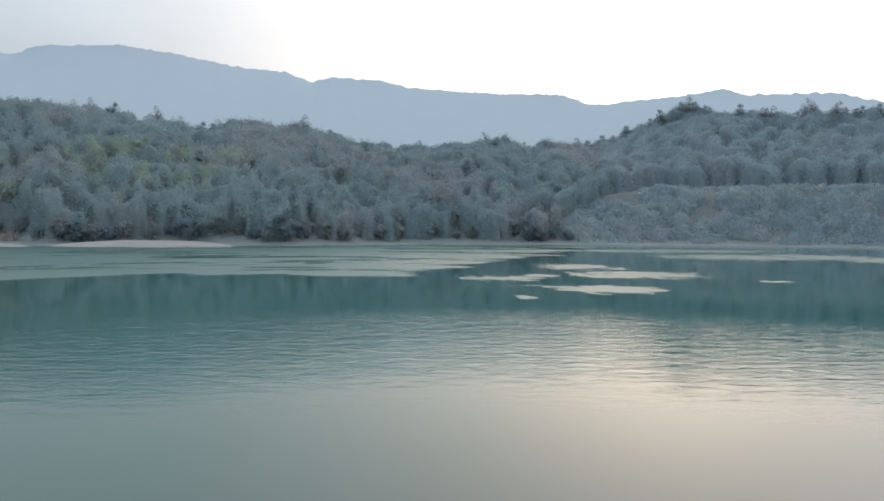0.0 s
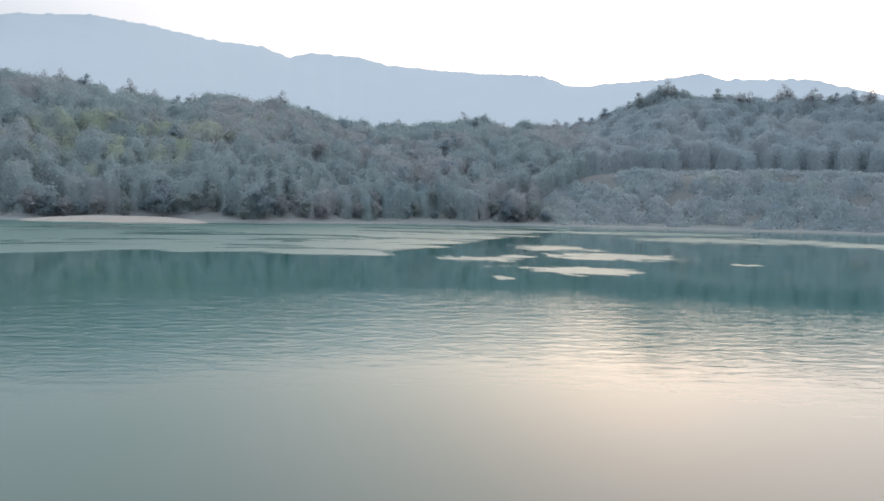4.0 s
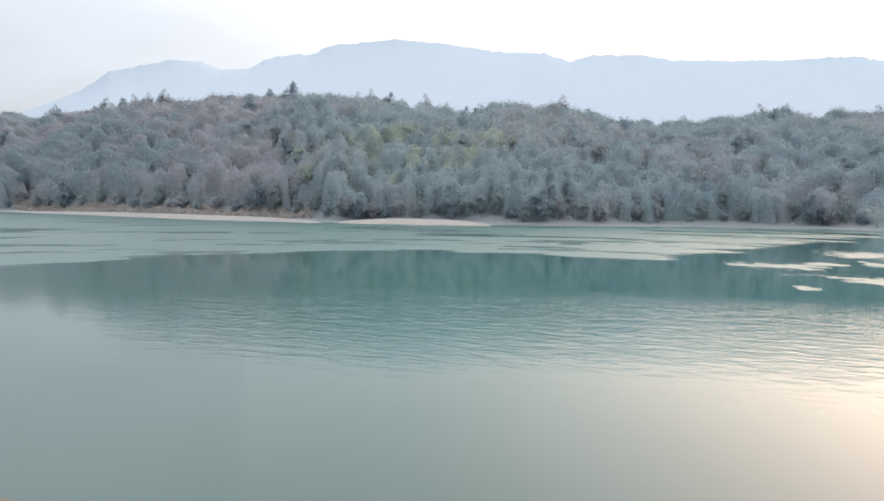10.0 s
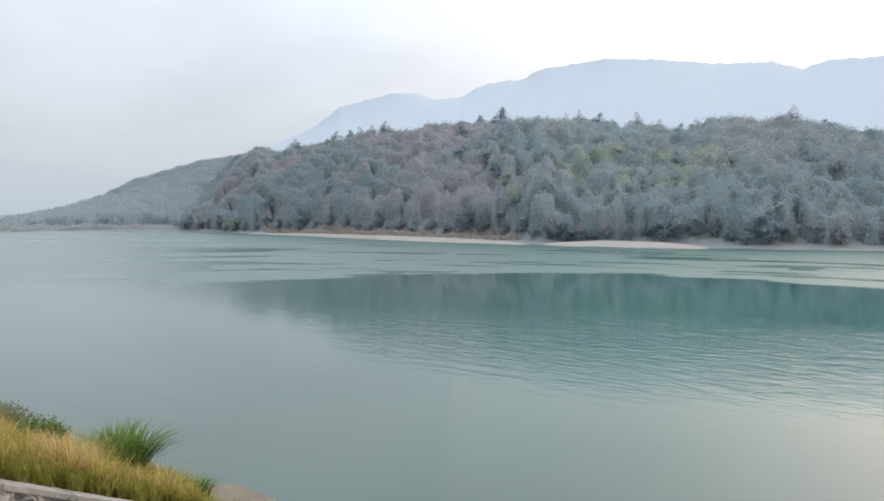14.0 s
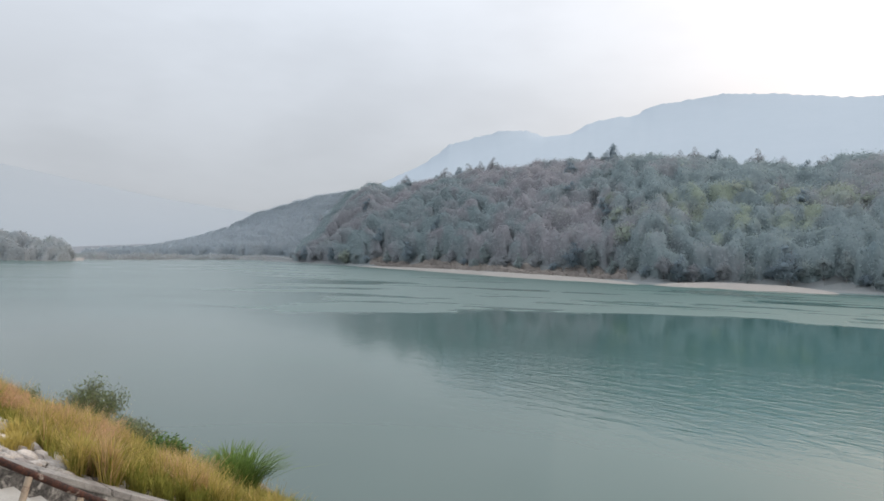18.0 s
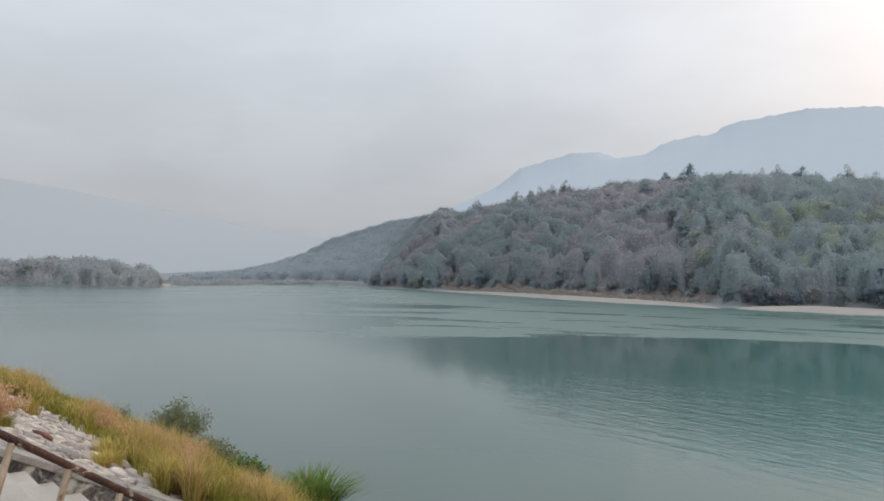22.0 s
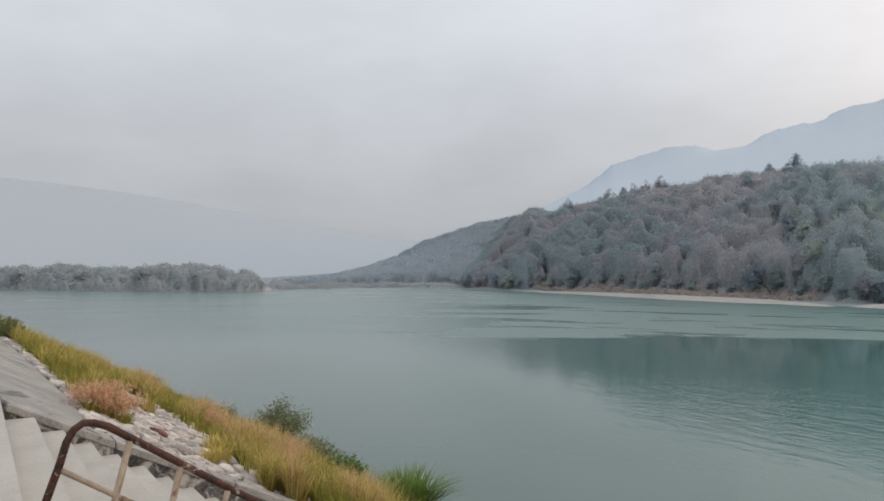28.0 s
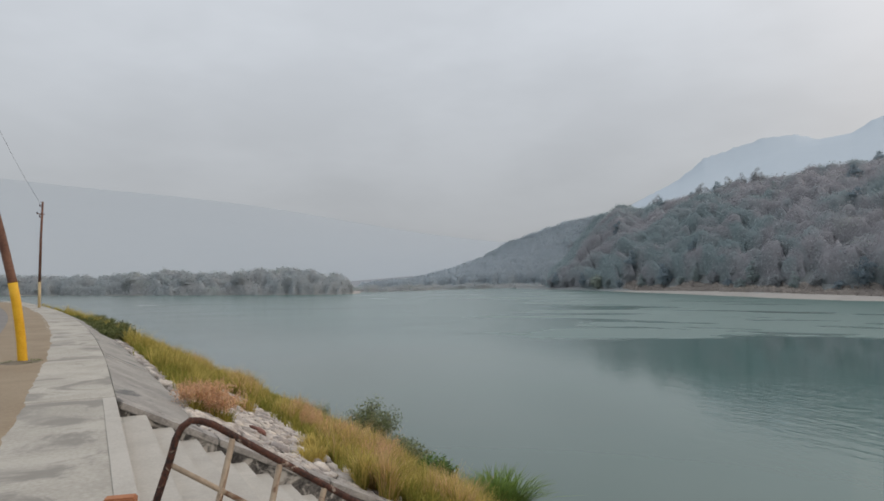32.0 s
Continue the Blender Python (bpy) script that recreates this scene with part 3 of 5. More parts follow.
sandbank("sandbank", -45.0, 15.0, 5.0, 0.7, "thin stony strand along the far waterline", M_DRYBANK)


def ball(divisions):
    bm = bmesh.new()
    bmesh.ops.create_icosphere(bm, subdivisions=divisions, radius=1.0)
    v = np.array([p.co[:] for p in bm.verts])
    f = np.array([[p.index for p in face.verts] for face in bm.faces])
    bm.free()
    return v, f


BALL, BALL_F = ball(1)


def lumps(d, r, count, deep):
    """Radius of a lumpy crown in the directions d: rounded bosses of foliage round a smaller heart."""
    at = r.normal(size=(count, 3)) + (0, 0, 0.4)
    at /= np.linalg.norm(at, axis=1, keepdims=True)
    k = np.clip((d @ at.T - 0.74) / 0.26, 0, 1) * r.uniform(0.6, 1.0, count)
    return 1.0 - deep + deep * np.sqrt(k.max(1)) * 1.15


def crown_cards(n, lobes, size, seed, fill=0.62):
    """A crown of leaf clumps round dense lobes (x, y, z, r): loose triangles and their normals."""
    r = np.random.default_rng(seed)
    lobes = np.array(lobes, float)
    weight = lobes[:, 3] ** 2
    pick = r.choice(len(lobes), n, p=weight / weight.sum())
    d = r.normal(size=(n, 3))
    d /= np.linalg.norm(d, axis=1, keepdims=True)
    rad = lobes[pick, 3] * (0.50 + 0.66 * r.random(n))
    c = lobes[pick, :3] + d * rad[:, None] * (1.0, 1.0, 0.85)
    a = r.normal(size=(n, 3))
    a -= 0.55 * (a * d).sum(1, keepdims=True) * d
    a /= np.linalg.norm(a, axis=1, keepdims=True)
    b = np.cross(d + 0.6 * r.normal(size=(n, 3)), a)
    b /= np.linalg.norm(b, axis=1, keepdims=True) + 1e-9
    s = size * (0.5 + 0.9 * r.random((n, 1)))
    t = s * (0.45 + 0.5 * r.random((n, 1)))
    b = np.where((np.cross(a, b) * (d + (0, 0, 0.5))).sum(1, keepdims=True) < 0, -b, b)
    p0, p1, p2, p3 = c - a * s, c - b * t + 0.2 * a * s, c + a * s, c + b * t - 0.15 * a * s
    tris = np.stack([p0, p1, p2, p0, p2, p3], 1).reshape(-1, 3)
    heart = np.array((0.0, 0.0, lobes[:, 2].max() * 0.45))
    out = c - heart
    out = 0.7 * out / (np.linalg.norm(out, axis=1, keepdims=True) + 1e-6) + 0.2 * d + 0.15 * r.normal(size=(n, 3)) + (0, 0, 0.8)
    normals = np.repeat(out[:, None, :], 6, 1).reshape(-1, 3)
    all_v, all_n = [tris], [normals]
    for k, (x, y, z, rad) in enumerate(lobes):       # the dense inside of each lobe, lumpy
        v = BALL * (lumps(BALL, r, 7, 0.22)[:, None] * rad * fill * np.array((1.0, 1.0, 0.85))) + (x, y, z)
        all_v.append(v[BALL_F].reshape(-1, 3))
        nn = v - heart
        nn = nn / (np.linalg.norm(nn, axis=1, keepdims=True) + 1e-6) + 0.2 * BALL + (0, 0, 0.8)
        all_n.append(nn[BALL_F].reshape(-1, 3))
    v, nn = np.concatenate(all_v), np.concatenate(all_n)
    return v, nn / np.linalg.norm(nn, axis=1, keepdims=True)


def tree_lobes(r, height, wide, kind):
    lobes = []
    if kind == "cone":
        for i in range(9):
            q = i / 8
            lobes.append((r.normal() * 0.3, r.normal() * 0.3, height * (0.25 + 0.72 * q), wide * (1.0 - 0.72 * q ** 1.6)))
        return lobes
    lobes.append((0.0, 0.0, height * 0.30, wide * 0.74))
    lobes.append((r.normal() * 0.3, r.normal() * 0.3, height * 0.52, wide * 0.80))
    lobes.append((r.normal() * 0.5, r.normal() * 0.5, height * 0.74, wide * 0.58))
    n = 5 if kind == "round" else 4
    for i in range(n):
        a, q = 2 * math.pi * (i / n) + r.normal() * 0.5, r.random()
        reach = wide * (0.50 + 0.22 * r.random())
        lobes.append((math.cos(a) * reach, math.sin(a) * reach, height * (0.34 + 0.42 * q), wide * (0.34 + 0.14 * r.random())))
    if kind == "tall":
        lobes.append((r.normal() * 0.5, r.normal() * 0.5, height * 0.93, wide * 0.34))
    return lobes


def tree_wood(r, height, lobes):
    lean = r.normal(size=2) * 0.3
    pieces = [tube([(0, 0, -1.2), (lean[0] * 0.3, lean[1] * 0.3, height * 0.3), (lean[0], lean[1], height * 0.62), (lean[0] * 1.3, lean[1] * 1.3, height * 0.92)],
                   [0.26, 0.20, 0.13, 0.03], 6)]
    for x, y, z, rad in lobes[:6]:
        base = Vector((lean[0] * 0.6, lean[1] * 0.6, height * (0.30 + 0.2 * r.random())))
        tip = Vector((x, y, z + rad * 0.7))
        mid = base.lerp(tip, 0.5) + Vector((0, 0, -0.3))
        pieces.append(tube([base, mid, tip], [0.11, 0.07, 0.02], 5))
        for _ in range(2):
            q = mid.lerp(tip, r.random())
            pieces.append(tube([q, q + Vector(tuple(r.normal(size=3) * 0.5)) + Vector((0, 0, 1.0))], [0.04, 0.012], 4))
    return joined(pieces)


KINDS = [  # height, crown radius, kind, leaf material, clumps, clump size, label
    (11.0, 4.3, "round", 0, 1900, 0.25, "olive-green broadleaf tree on the far hillside"),
    (10.0, 4.2, "round", 1, 1700, 0.25, "grey-brown half-bare tree on the far hillside"),
    (9.0, 4.6, "round", 2, 1900, 0.25, "pale yellowish-green rounded tree near the far shore"),
    (13.0, 4.1, "tall", 3, 1900, 0.25, "dark tall dense tree on the far hillside"),
    (11.5, 3.3, "tall", 1, 800, 0.24, "sparse grey tree with bare upright branches"),
    (8.0, 4.3, "round", 3, 1700, 0.25, "low dark waterside tree on the far bank"),
    (11.5, 3.5, "tall", 0, 1500, 0.25, "slender olive tree with an open crown"),
    (13.0, 4.6, "cone", 3, 1900, 0.25, "dark conical tree rising above the woods"),
]
prototypes = []
for i, (h, wide, kind, leaf, n, size, label) in enumerate(KINDS):
    r = np.random.default_rng(40 + i)
    lobes = tree_lobes(r, h, wide, kind)
    tree = thing("tree", (0, 0, 0), label, "tree", "trees on the far hillside")
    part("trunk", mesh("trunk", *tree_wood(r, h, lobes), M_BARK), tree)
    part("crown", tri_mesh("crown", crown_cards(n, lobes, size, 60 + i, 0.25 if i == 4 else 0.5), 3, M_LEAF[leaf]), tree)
    prototypes.append(tree)
used = set()


def plant(kind, az, s, scale=1.0, z=None):
    x, y, _ = polar(az, SHORE(az) + s, 0)
    z = hill_point(az, s)[2] if z is None else z
    m = pose(x, y, z - 0.1, 0, 0, rng.uniform(0, 360)) @ Matrix.Diagonal((scale * rng.uniform(0.9, 1.15), scale * rng.uniform(0.9, 1.15), scale, 1))
    if kind in used:
        return copy_thing(prototypes[kind], m)
    used.add(kind)
    prototypes[kind].matrix_basis = m
    return prototypes[kind]


# single trees: along the waterside and along the skyline
def scatter_trees():
    az = -40.0
    while az < 59.5:                            # waterside row
        d = SHORE(az)
        foot = flat_foot(az)
        kind = int(rng.choice([0, 1, 2, 5, 3, 6], p=[0.22, 0.26, 0.06, 0.18, 0.16, 0.12]))
        size = rng.uniform(0.75, 1.1) if az > 8 else rng.uniform(0.5, 0.9)
        if az > -12:
            plant(kind, az, foot + rng.uniform(-0.5, 4), size * 1.08)
        az += math.degrees((5.2 if az > -12 else 8.0) * rng.uniform(0.7, 1.3) / d)
    az = -42.0
    while az < 58.5:                            # skyline row
        d = SHORE(az) + DEPTH
        kind = int(rng.choice([0, 1, 3, 4, 6], p=[0.2, 0.25, 0.15, 0.2, 0.2]))
        plant(kind, az, DEPTH - rng.uniform(-2, 8), rng.uniform(0.98, 1.32) * (0.9 if az > 0 else 1.0))
        az += math.degrees(6.5 * rng.uniform(0.5, 1.6) / d)
    for _ in range(95):                         # crowns standing out of the roof of the wood
        az = rng.uniform(-14, 56)
        s = rng.uniform(flat_foot(az) + 6, DEPTH - 8)
        green = math.exp(-((az - 23) / 9) ** 2) * math.exp(-((s - 42) / 24) ** 2)
        odds = np.array((0.24, 0.16 + 0.3 * max(0.0, min(1.0, (az - 26) / 10)), 0.03 + 0.8 * green, 0.12, 0.06, 0.05, 0.16))
        plant(int(rng.choice(7, p=odds / odds.sum())), az, s, rng.uniform(0.95, 1.2))
    for az, size in ((33.45, 1.12), (-19.8, 1.3), (-24.3, 1.22), (-18.6, 1.15), (-26.3, 1.12), (47.2, 1.1), (-17.6, 1.5), (-19.2, 1.6), (-21.0, 1.35), (-23.4, 1.5), (-25.2, 1.35), (-28.5, 1.3), (-31.0, 1.35)):
        plant(7 if az == 33.45 else 4 if az in (-19.8, 47.2) else 6, az, DEPTH - 3, size)


scatter_trees()


def canopy(name, azs, ss, base, spacing, radius, tall, mat, label, count, size, seed, where=lambda az, s: True, crown=0.5, blur=2, shag=1.2, tone_at=lambda az, s, tone: tone):
    """The closed roof of a wood: an undulating sheet of merging crowns, clad in small leaf clumps and upright twigs.
    base(az, s) gives the ground; tall(az, s) the height of the trees there; crown the share of it that each crown rounds off."""
    r = np.random.default_rng(seed)
    ground = np.array([[base(a, b) for b in ss] for a in azs])
    roof = np.full(ground.shape[:2], -0.6)
    tint = np.full((*roof.shape, 3), 0.5)
    dist = np.hypot(ground[..., 0], ground[..., 1])
    arc = np.radians(azs[1] - azs[0]) * dist.mean()
    step = ss[1] - ss[0]
    wide = math.degrees(spacing / dist.mean())
    for a in np.arange(azs[0], azs[-1], wide):
        for b in np.arange(ss[0] + 1, ss[-1] - 0.5 * radius, spacing):
            a2, b2 = a + r.uniform(-0.6, 0.6) * wide, b + r.uniform(-0.8, 0.8) * spacing
            if not (azs[0] < a2 < azs[-1] and ss[0] < b2 < ss[-1]) or not where(a2, b2):
                continue
            rad, h, tone = radius * r.uniform(0.6, 1.2), tall(a2, b2) * r.uniform(0.82, 1.16), tone_at(a2, b2, r.random(3))
            i0, j0 = (a2 - azs[0]) / (azs[1] - azs[0]), (b2 - ss[0]) / step
            di, dj = int(rad / arc) + 1, int(rad / step) + 1
            i1, i2, j1, j2 = max(int(i0) - di, 0), min(int(i0) + di + 2, len(azs)), max(int(j0) - dj, 0), min(int(j0) + dj + 2, len(ss))
            ii, jj = np.meshgrid(np.arange(i1, i2), np.arange(j1, j2), indexing="ij")
            dome = np.full(ii.shape, -0.6)
            for k in range(5):                            # a broad heart and four lobes round it
                turn, off = r.uniform(0, 2 * math.pi), 0.0 if k == 0 else rad * r.uniform(0.3, 0.65)
                wide_k = rad * (0.85 if k == 0 else r.uniform(0.3, 0.5))
                top = h * (1.0 if k == 0 else r.uniform(0.86, 1.1) - 0.25 * crown * (off / rad) ** 2)
                q = (((ii - i0) * arc + off * math.cos(turn)) ** 2 + ((jj - j0) * step + off * math.sin(turn)) ** 2) / wide_k ** 2
                dome = np.maximum(dome, np.where(q < 1, top * (1 - crown * wide_k / rad) + top * crown * wide_k / rad * np.sqrt(np.clip(1 - q, 0, 1)), -0.6))
            higher = dome > roof[i1:i2, j1:j2]
            roof[i1:i2, j1:j2] = np.where(higher, dome, roof[i1:i2, j1:j2])
            tint[i1:i2, j1:j2][higher] = tone
    roof[[0, -1]], roof[:, [0, -1]] = -0.6, -0.6
    grown = roof > -0.5

    def smoothed(values):
        wall = np.pad(values, [(1, 1), (1, 1)] + [(0, 0)] * (values.ndim - 2), mode="edge")
        return (wall[:-2, 1:-1] + wall[2:, 1:-1] + wall[1:-1, :-2] + wall[1:-1, 2:] + 2 * values) / 6

    for _ in range(blur):                                  # neighbouring crowns run into one another
        roof, tint = np.where(grown, smoothed(roof), roof), smoothed(tint)
    pts = ground.copy()
    pts[..., 2] += roof
    ni, nj = roof.shape
    idx = np.arange(ni * nj).reshape(ni, nj)
    quads = np.stack([idx[:-1, :-1], idx[1:, :-1], idx[1:, 1:], idx[:-1, 1:]], -1).reshape(-1, 4)
    quads = quads[grown.ravel()[quads].any(1)]
    sheet = mesh(name, pts.reshape(-1, 3), [tuple(map(int, f)) for f in quads], mat, True)
    flat, tints = pts.reshape(-1, 3), tint.reshape(-1, 3)
    corner = flat[quads]
    across = np.cross(corner[:, 2] - corner[:, 0], corner[:, 3] - corner[:, 1])
    area = np.linalg.norm(across, axis=1)
    facing = across / (area[:, None] + 1e-9)
    facing *= np.sign(facing[:, 2:] + 1e-9)
    pick = r.choice(len(quads), count, p=area / area.sum())
    p, q = r.random((count, 1)), r.random((count, 1))
    spot = (1 - p) * (1 - q) * corner[pick, 0] + p * (1 - q) * corner[pick, 1] + p * q * corner[pick, 2] + (1 - p) * q * corner[pick, 3]
    d = facing[pick]
    wave = np.sin(spot * (1.9, 2.1, 2.3) + 1.7 * np.sin(spot[:, [1, 2, 0]] * 0.83)) + 0.6 * np.sin(spot * (4.3, 3.7, 4.9) + 2.0 * np.sin(spot[:, [2, 0, 1]] * 1.9))
    tufts = np.clip(0.5 + 0.33 * wave.sum(1, keepdims=True), 0, 1)            # the clumps bunch into sprays
    c = spot + d * (shag * (r.random((count, 1)) ** 1.4 * (0.35 + 0.65 * tufts) - 0.12)) + (0, 0, 1) * (0.4 * shag * r.random((count, 1)) * tufts)
    t1 = r.normal(size=(count, 3)) * (0.8, 0.8, 1.0)
    t1 /= np.linalg.norm(t1, axis=1, keepdims=True)
    t2 = np.cross(d + 0.7 * r.normal(size=(count, 3)), t1)
    t2 /= np.linalg.norm(t2, axis=1, keepdims=True) + 1e-9
    sz = size * (0.45 + 0.9 * r.random((count, 1)))
    twig = r.random((count, 1)) < 0.06                      # bare upright twigs among the leaves
    t1 = np.where(twig, (0.25 * r.normal(size=(count, 3)) + (0, 0, 1)) * 2.8, t1)
    t2 = np.where(twig, t2 * 0.22, t2)
    nn = 0.45 * d + 0.05 * r.normal(size=(count, 3)) + (0, 0, 0.75)
    nn /= np.linalg.norm(nn, axis=1, keepdims=True)
    t2 = np.where((np.cross(t1, t2) * nn).sum(1, keepdims=True) < 0, -t2, t2)
    cards = np.stack([c - t1 * sz - t2 * sz * 0.6, c + t1 * sz - t2 * sz * 0.4, c + t2 * sz], 1)
    leaves = tri_mesh(name + "_leaves", (cards, np.repeat(nn[:, None, :], 3, 1)), 3, mat)
    tones = np.clip(tints[quads[pick, 0]] + 0.12 * r.normal(size=(count, 1)), 0, 1)
    pale = np.clip(1.0 + 0.06 * r.normal(size=(count, 1)) + 0.16 * (tufts - 0.5), 0.7, 1.3)      # each clump lighter or darker at random, and lighter where sprays stand out
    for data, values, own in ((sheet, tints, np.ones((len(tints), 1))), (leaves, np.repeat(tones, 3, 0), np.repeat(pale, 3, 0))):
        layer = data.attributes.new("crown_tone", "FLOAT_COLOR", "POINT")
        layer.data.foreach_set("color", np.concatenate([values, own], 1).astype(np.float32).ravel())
    tagged(new(name, sheet), label, "woods", kind="stuff")
    tagged(new(name + "_leaves", leaves), label.replace("woods", "leaf clumps of the woods"), "woods", kind="stuff")


def wooded(az, s):
    start = float(np.interp(az, [-17, -8], [54.0, flat_foot(az) + 3])) if az < -8 else flat_foot(az) + (7 if 31 < az < 54 else 3)
    return start < s < DEPTH + 8


def woods_tone(az, s, tone):
    """Broadleaf green is commoner at the middle of the bay, grey-brown bare trees towards its far end."""
    green = math.exp(-((az - 24) / 9) ** 2) * math.exp(-((s - 42) / 26) ** 2)
    brown = min(1.0, max(0.0, (az - 28) / 10)) * min(1.0, max(0.2, (58 - az) / 9))
    # shade at the foot of the wood, put into the crown tone
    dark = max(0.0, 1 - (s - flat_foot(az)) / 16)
    # the dark tone is also raised between bearings -14 and 17
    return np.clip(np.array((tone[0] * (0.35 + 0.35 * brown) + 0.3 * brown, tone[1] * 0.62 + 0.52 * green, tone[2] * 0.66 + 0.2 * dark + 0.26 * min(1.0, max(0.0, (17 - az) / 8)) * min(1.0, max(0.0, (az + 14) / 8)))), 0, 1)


tree_height = lambda az, s: float(np.interp(s - flat_foot(az), [2, 8, 24], [7.0, 8.4, 9.2])) * (1 + 0.25 * noise.noise(Vector((az * 0.9, s * 0.10, 3.0)))) - 1.5 * float(np.interp(az, [-6, 4], [0, 1])) * float(np.interp(s, [70, 95], [0, 1]))
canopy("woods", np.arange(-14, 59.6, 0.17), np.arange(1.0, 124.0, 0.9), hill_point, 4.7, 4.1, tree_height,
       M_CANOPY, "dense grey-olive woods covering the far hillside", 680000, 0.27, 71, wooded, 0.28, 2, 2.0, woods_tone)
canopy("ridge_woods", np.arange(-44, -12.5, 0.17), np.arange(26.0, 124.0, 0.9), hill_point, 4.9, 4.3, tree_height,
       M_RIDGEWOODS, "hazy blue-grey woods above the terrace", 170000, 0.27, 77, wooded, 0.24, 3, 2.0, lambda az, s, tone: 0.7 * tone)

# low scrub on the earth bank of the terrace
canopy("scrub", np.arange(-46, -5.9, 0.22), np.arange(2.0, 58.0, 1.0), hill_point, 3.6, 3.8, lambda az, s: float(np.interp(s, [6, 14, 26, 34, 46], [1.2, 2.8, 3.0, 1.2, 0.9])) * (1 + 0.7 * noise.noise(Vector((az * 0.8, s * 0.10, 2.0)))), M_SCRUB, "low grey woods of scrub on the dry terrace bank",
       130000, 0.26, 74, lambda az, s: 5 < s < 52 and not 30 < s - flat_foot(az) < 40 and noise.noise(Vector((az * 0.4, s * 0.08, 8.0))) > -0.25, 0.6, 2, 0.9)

# dry reeds along the top of the long sandbank
canopy("reeds", np.arange(32.0, 53.6, 0.2), np.arange(8.0, 32.0, 1.0), hill_point, 2.2, 1.8, lambda az, s: 1.9, M_REED, "belt of dry brown reeds on the sandbank", 24000, 0.22, 75,
       lambda az, s: 14 < s < flat_foot(az) + 3, 0.3, 1, 0.6)

# misty headland behind, low spit and wooded island
HEAD = curve([(48, 5.3), (51, 5.3), (54, 4.9), (56, 4.6), (58, 4.15), (60, 3.5), (62.7, 2.5), (65, 1.6), (67.4, 0.95), (70, 0.55), (74, 0.25), (80, -0.2), (84, -0.6)])


def head_point(az, s):
    d = 640.0
    ridge = math.tan(radians(HEAD(az))) * (d + 160) + 1.6 - 2.5
    if s <= 0:
        return polar(az, d - 8, -8.0)
    z = -5.2 + (max(ridge, -4.6) + 5.2) * min(1.0, s / 160.0) ** 0.8
    return polar(az, d + s, z - max(0, s - 160) * 0.2)


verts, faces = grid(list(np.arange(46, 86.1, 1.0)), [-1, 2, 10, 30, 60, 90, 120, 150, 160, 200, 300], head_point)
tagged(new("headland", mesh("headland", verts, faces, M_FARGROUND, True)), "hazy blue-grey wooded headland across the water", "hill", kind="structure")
# crowns paler towards the far end: thickening haze put into their tone
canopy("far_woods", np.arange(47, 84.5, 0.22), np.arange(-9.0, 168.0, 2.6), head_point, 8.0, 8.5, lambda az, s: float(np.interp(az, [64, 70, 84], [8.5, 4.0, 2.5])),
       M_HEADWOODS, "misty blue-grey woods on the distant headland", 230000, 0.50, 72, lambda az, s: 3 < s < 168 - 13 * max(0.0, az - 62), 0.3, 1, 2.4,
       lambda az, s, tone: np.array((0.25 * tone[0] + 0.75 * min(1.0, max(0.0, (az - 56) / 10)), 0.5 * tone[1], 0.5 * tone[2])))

ISLE_TOP = curve([(75.6, -0.4), (76.2, 0.45), (77.7, 0.6), (79.3, 1.2), (82.7, 1.1), (85.8, 0.75), (90, 0.85), (96, 0.7), (101, 0.65), (125, 0.6)])
ISLE_SHORE = curve([(72, 395), (76.8, 345), (82, 350), (90, 372), (101, 440), (125, 640)])


def isle_point(az, k):
    d = ISLE_SHORE(az)
    taper = min(1.0, max(0.0, (az - 71.0) / 5.0))
    z = -5.62 + 1.2 * math.sin(math.pi * min(1, k * 0.7)) * (0.35 + 0.65 * taper)
    return polar(az, d - 3 + k * 70, z)


verts, faces = grid(list(np.arange(75, 126, 1.0)), list(np.linspace(0, 1, 9)), isle_point)
tagged(new("island", mesh("island", verts, faces, M_SAND, True)), "low island with a thin pale strand", "island", kind="structure")
isle_trees = []
for i, (h, wide, n) in enumerate(((9, 4.2, 1600), (8, 4.6, 1600), (10, 3.9, 1600))):
    lobes = tree_lobes(np.random.default_rng(300 + i), h, wide, "round")
    tree = thing("tree", (0, 0, 0), "hazy grey-green tree on the low island", "tree", "trees on the island")
    part("trunk", mesh("trunk", *tree_wood(np.random.default_rng(310 + i), h, lobes), M_BARK), tree)
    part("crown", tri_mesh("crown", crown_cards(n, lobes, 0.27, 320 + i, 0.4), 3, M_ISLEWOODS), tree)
    isle_trees.append(tree)
first = set()
az = 75.9
while az < 118:
    d = ISLE_SHORE(az)
    for row in (11, 22):
        dd = d + row + rng.uniform(-3, 3)
        top = math.tan(radians(ISLE_TOP(az))) * dd + 1.6
        h = max(2.0, (top + 5.2) * rng.uniform(0.55, 0.88) * (1.0 if row > 5 else 0.75))
        k = int(rng.integers(3))
        sc = h / (9, 8, 10)[k]
        m = pose(*polar(az + rng.uniform(-0.2, 0.2), dd, -5.2), 0, 0, rng.uniform(0, 360)) @ Matrix.Diagonal((max(sc, 0.7), max(sc, 0.7), sc, 1))
        if k in first:
            copy_thing(isle_trees[k], m)
        else:
            first.add(k)
            isle_trees[k].matrix_basis = m
    az += math.degrees(12.0 * rng.uniform(0.7, 1.3) / d)




def isle_ground(az, s):
    return polar(az, ISLE_SHORE(az) + s, -5.3)


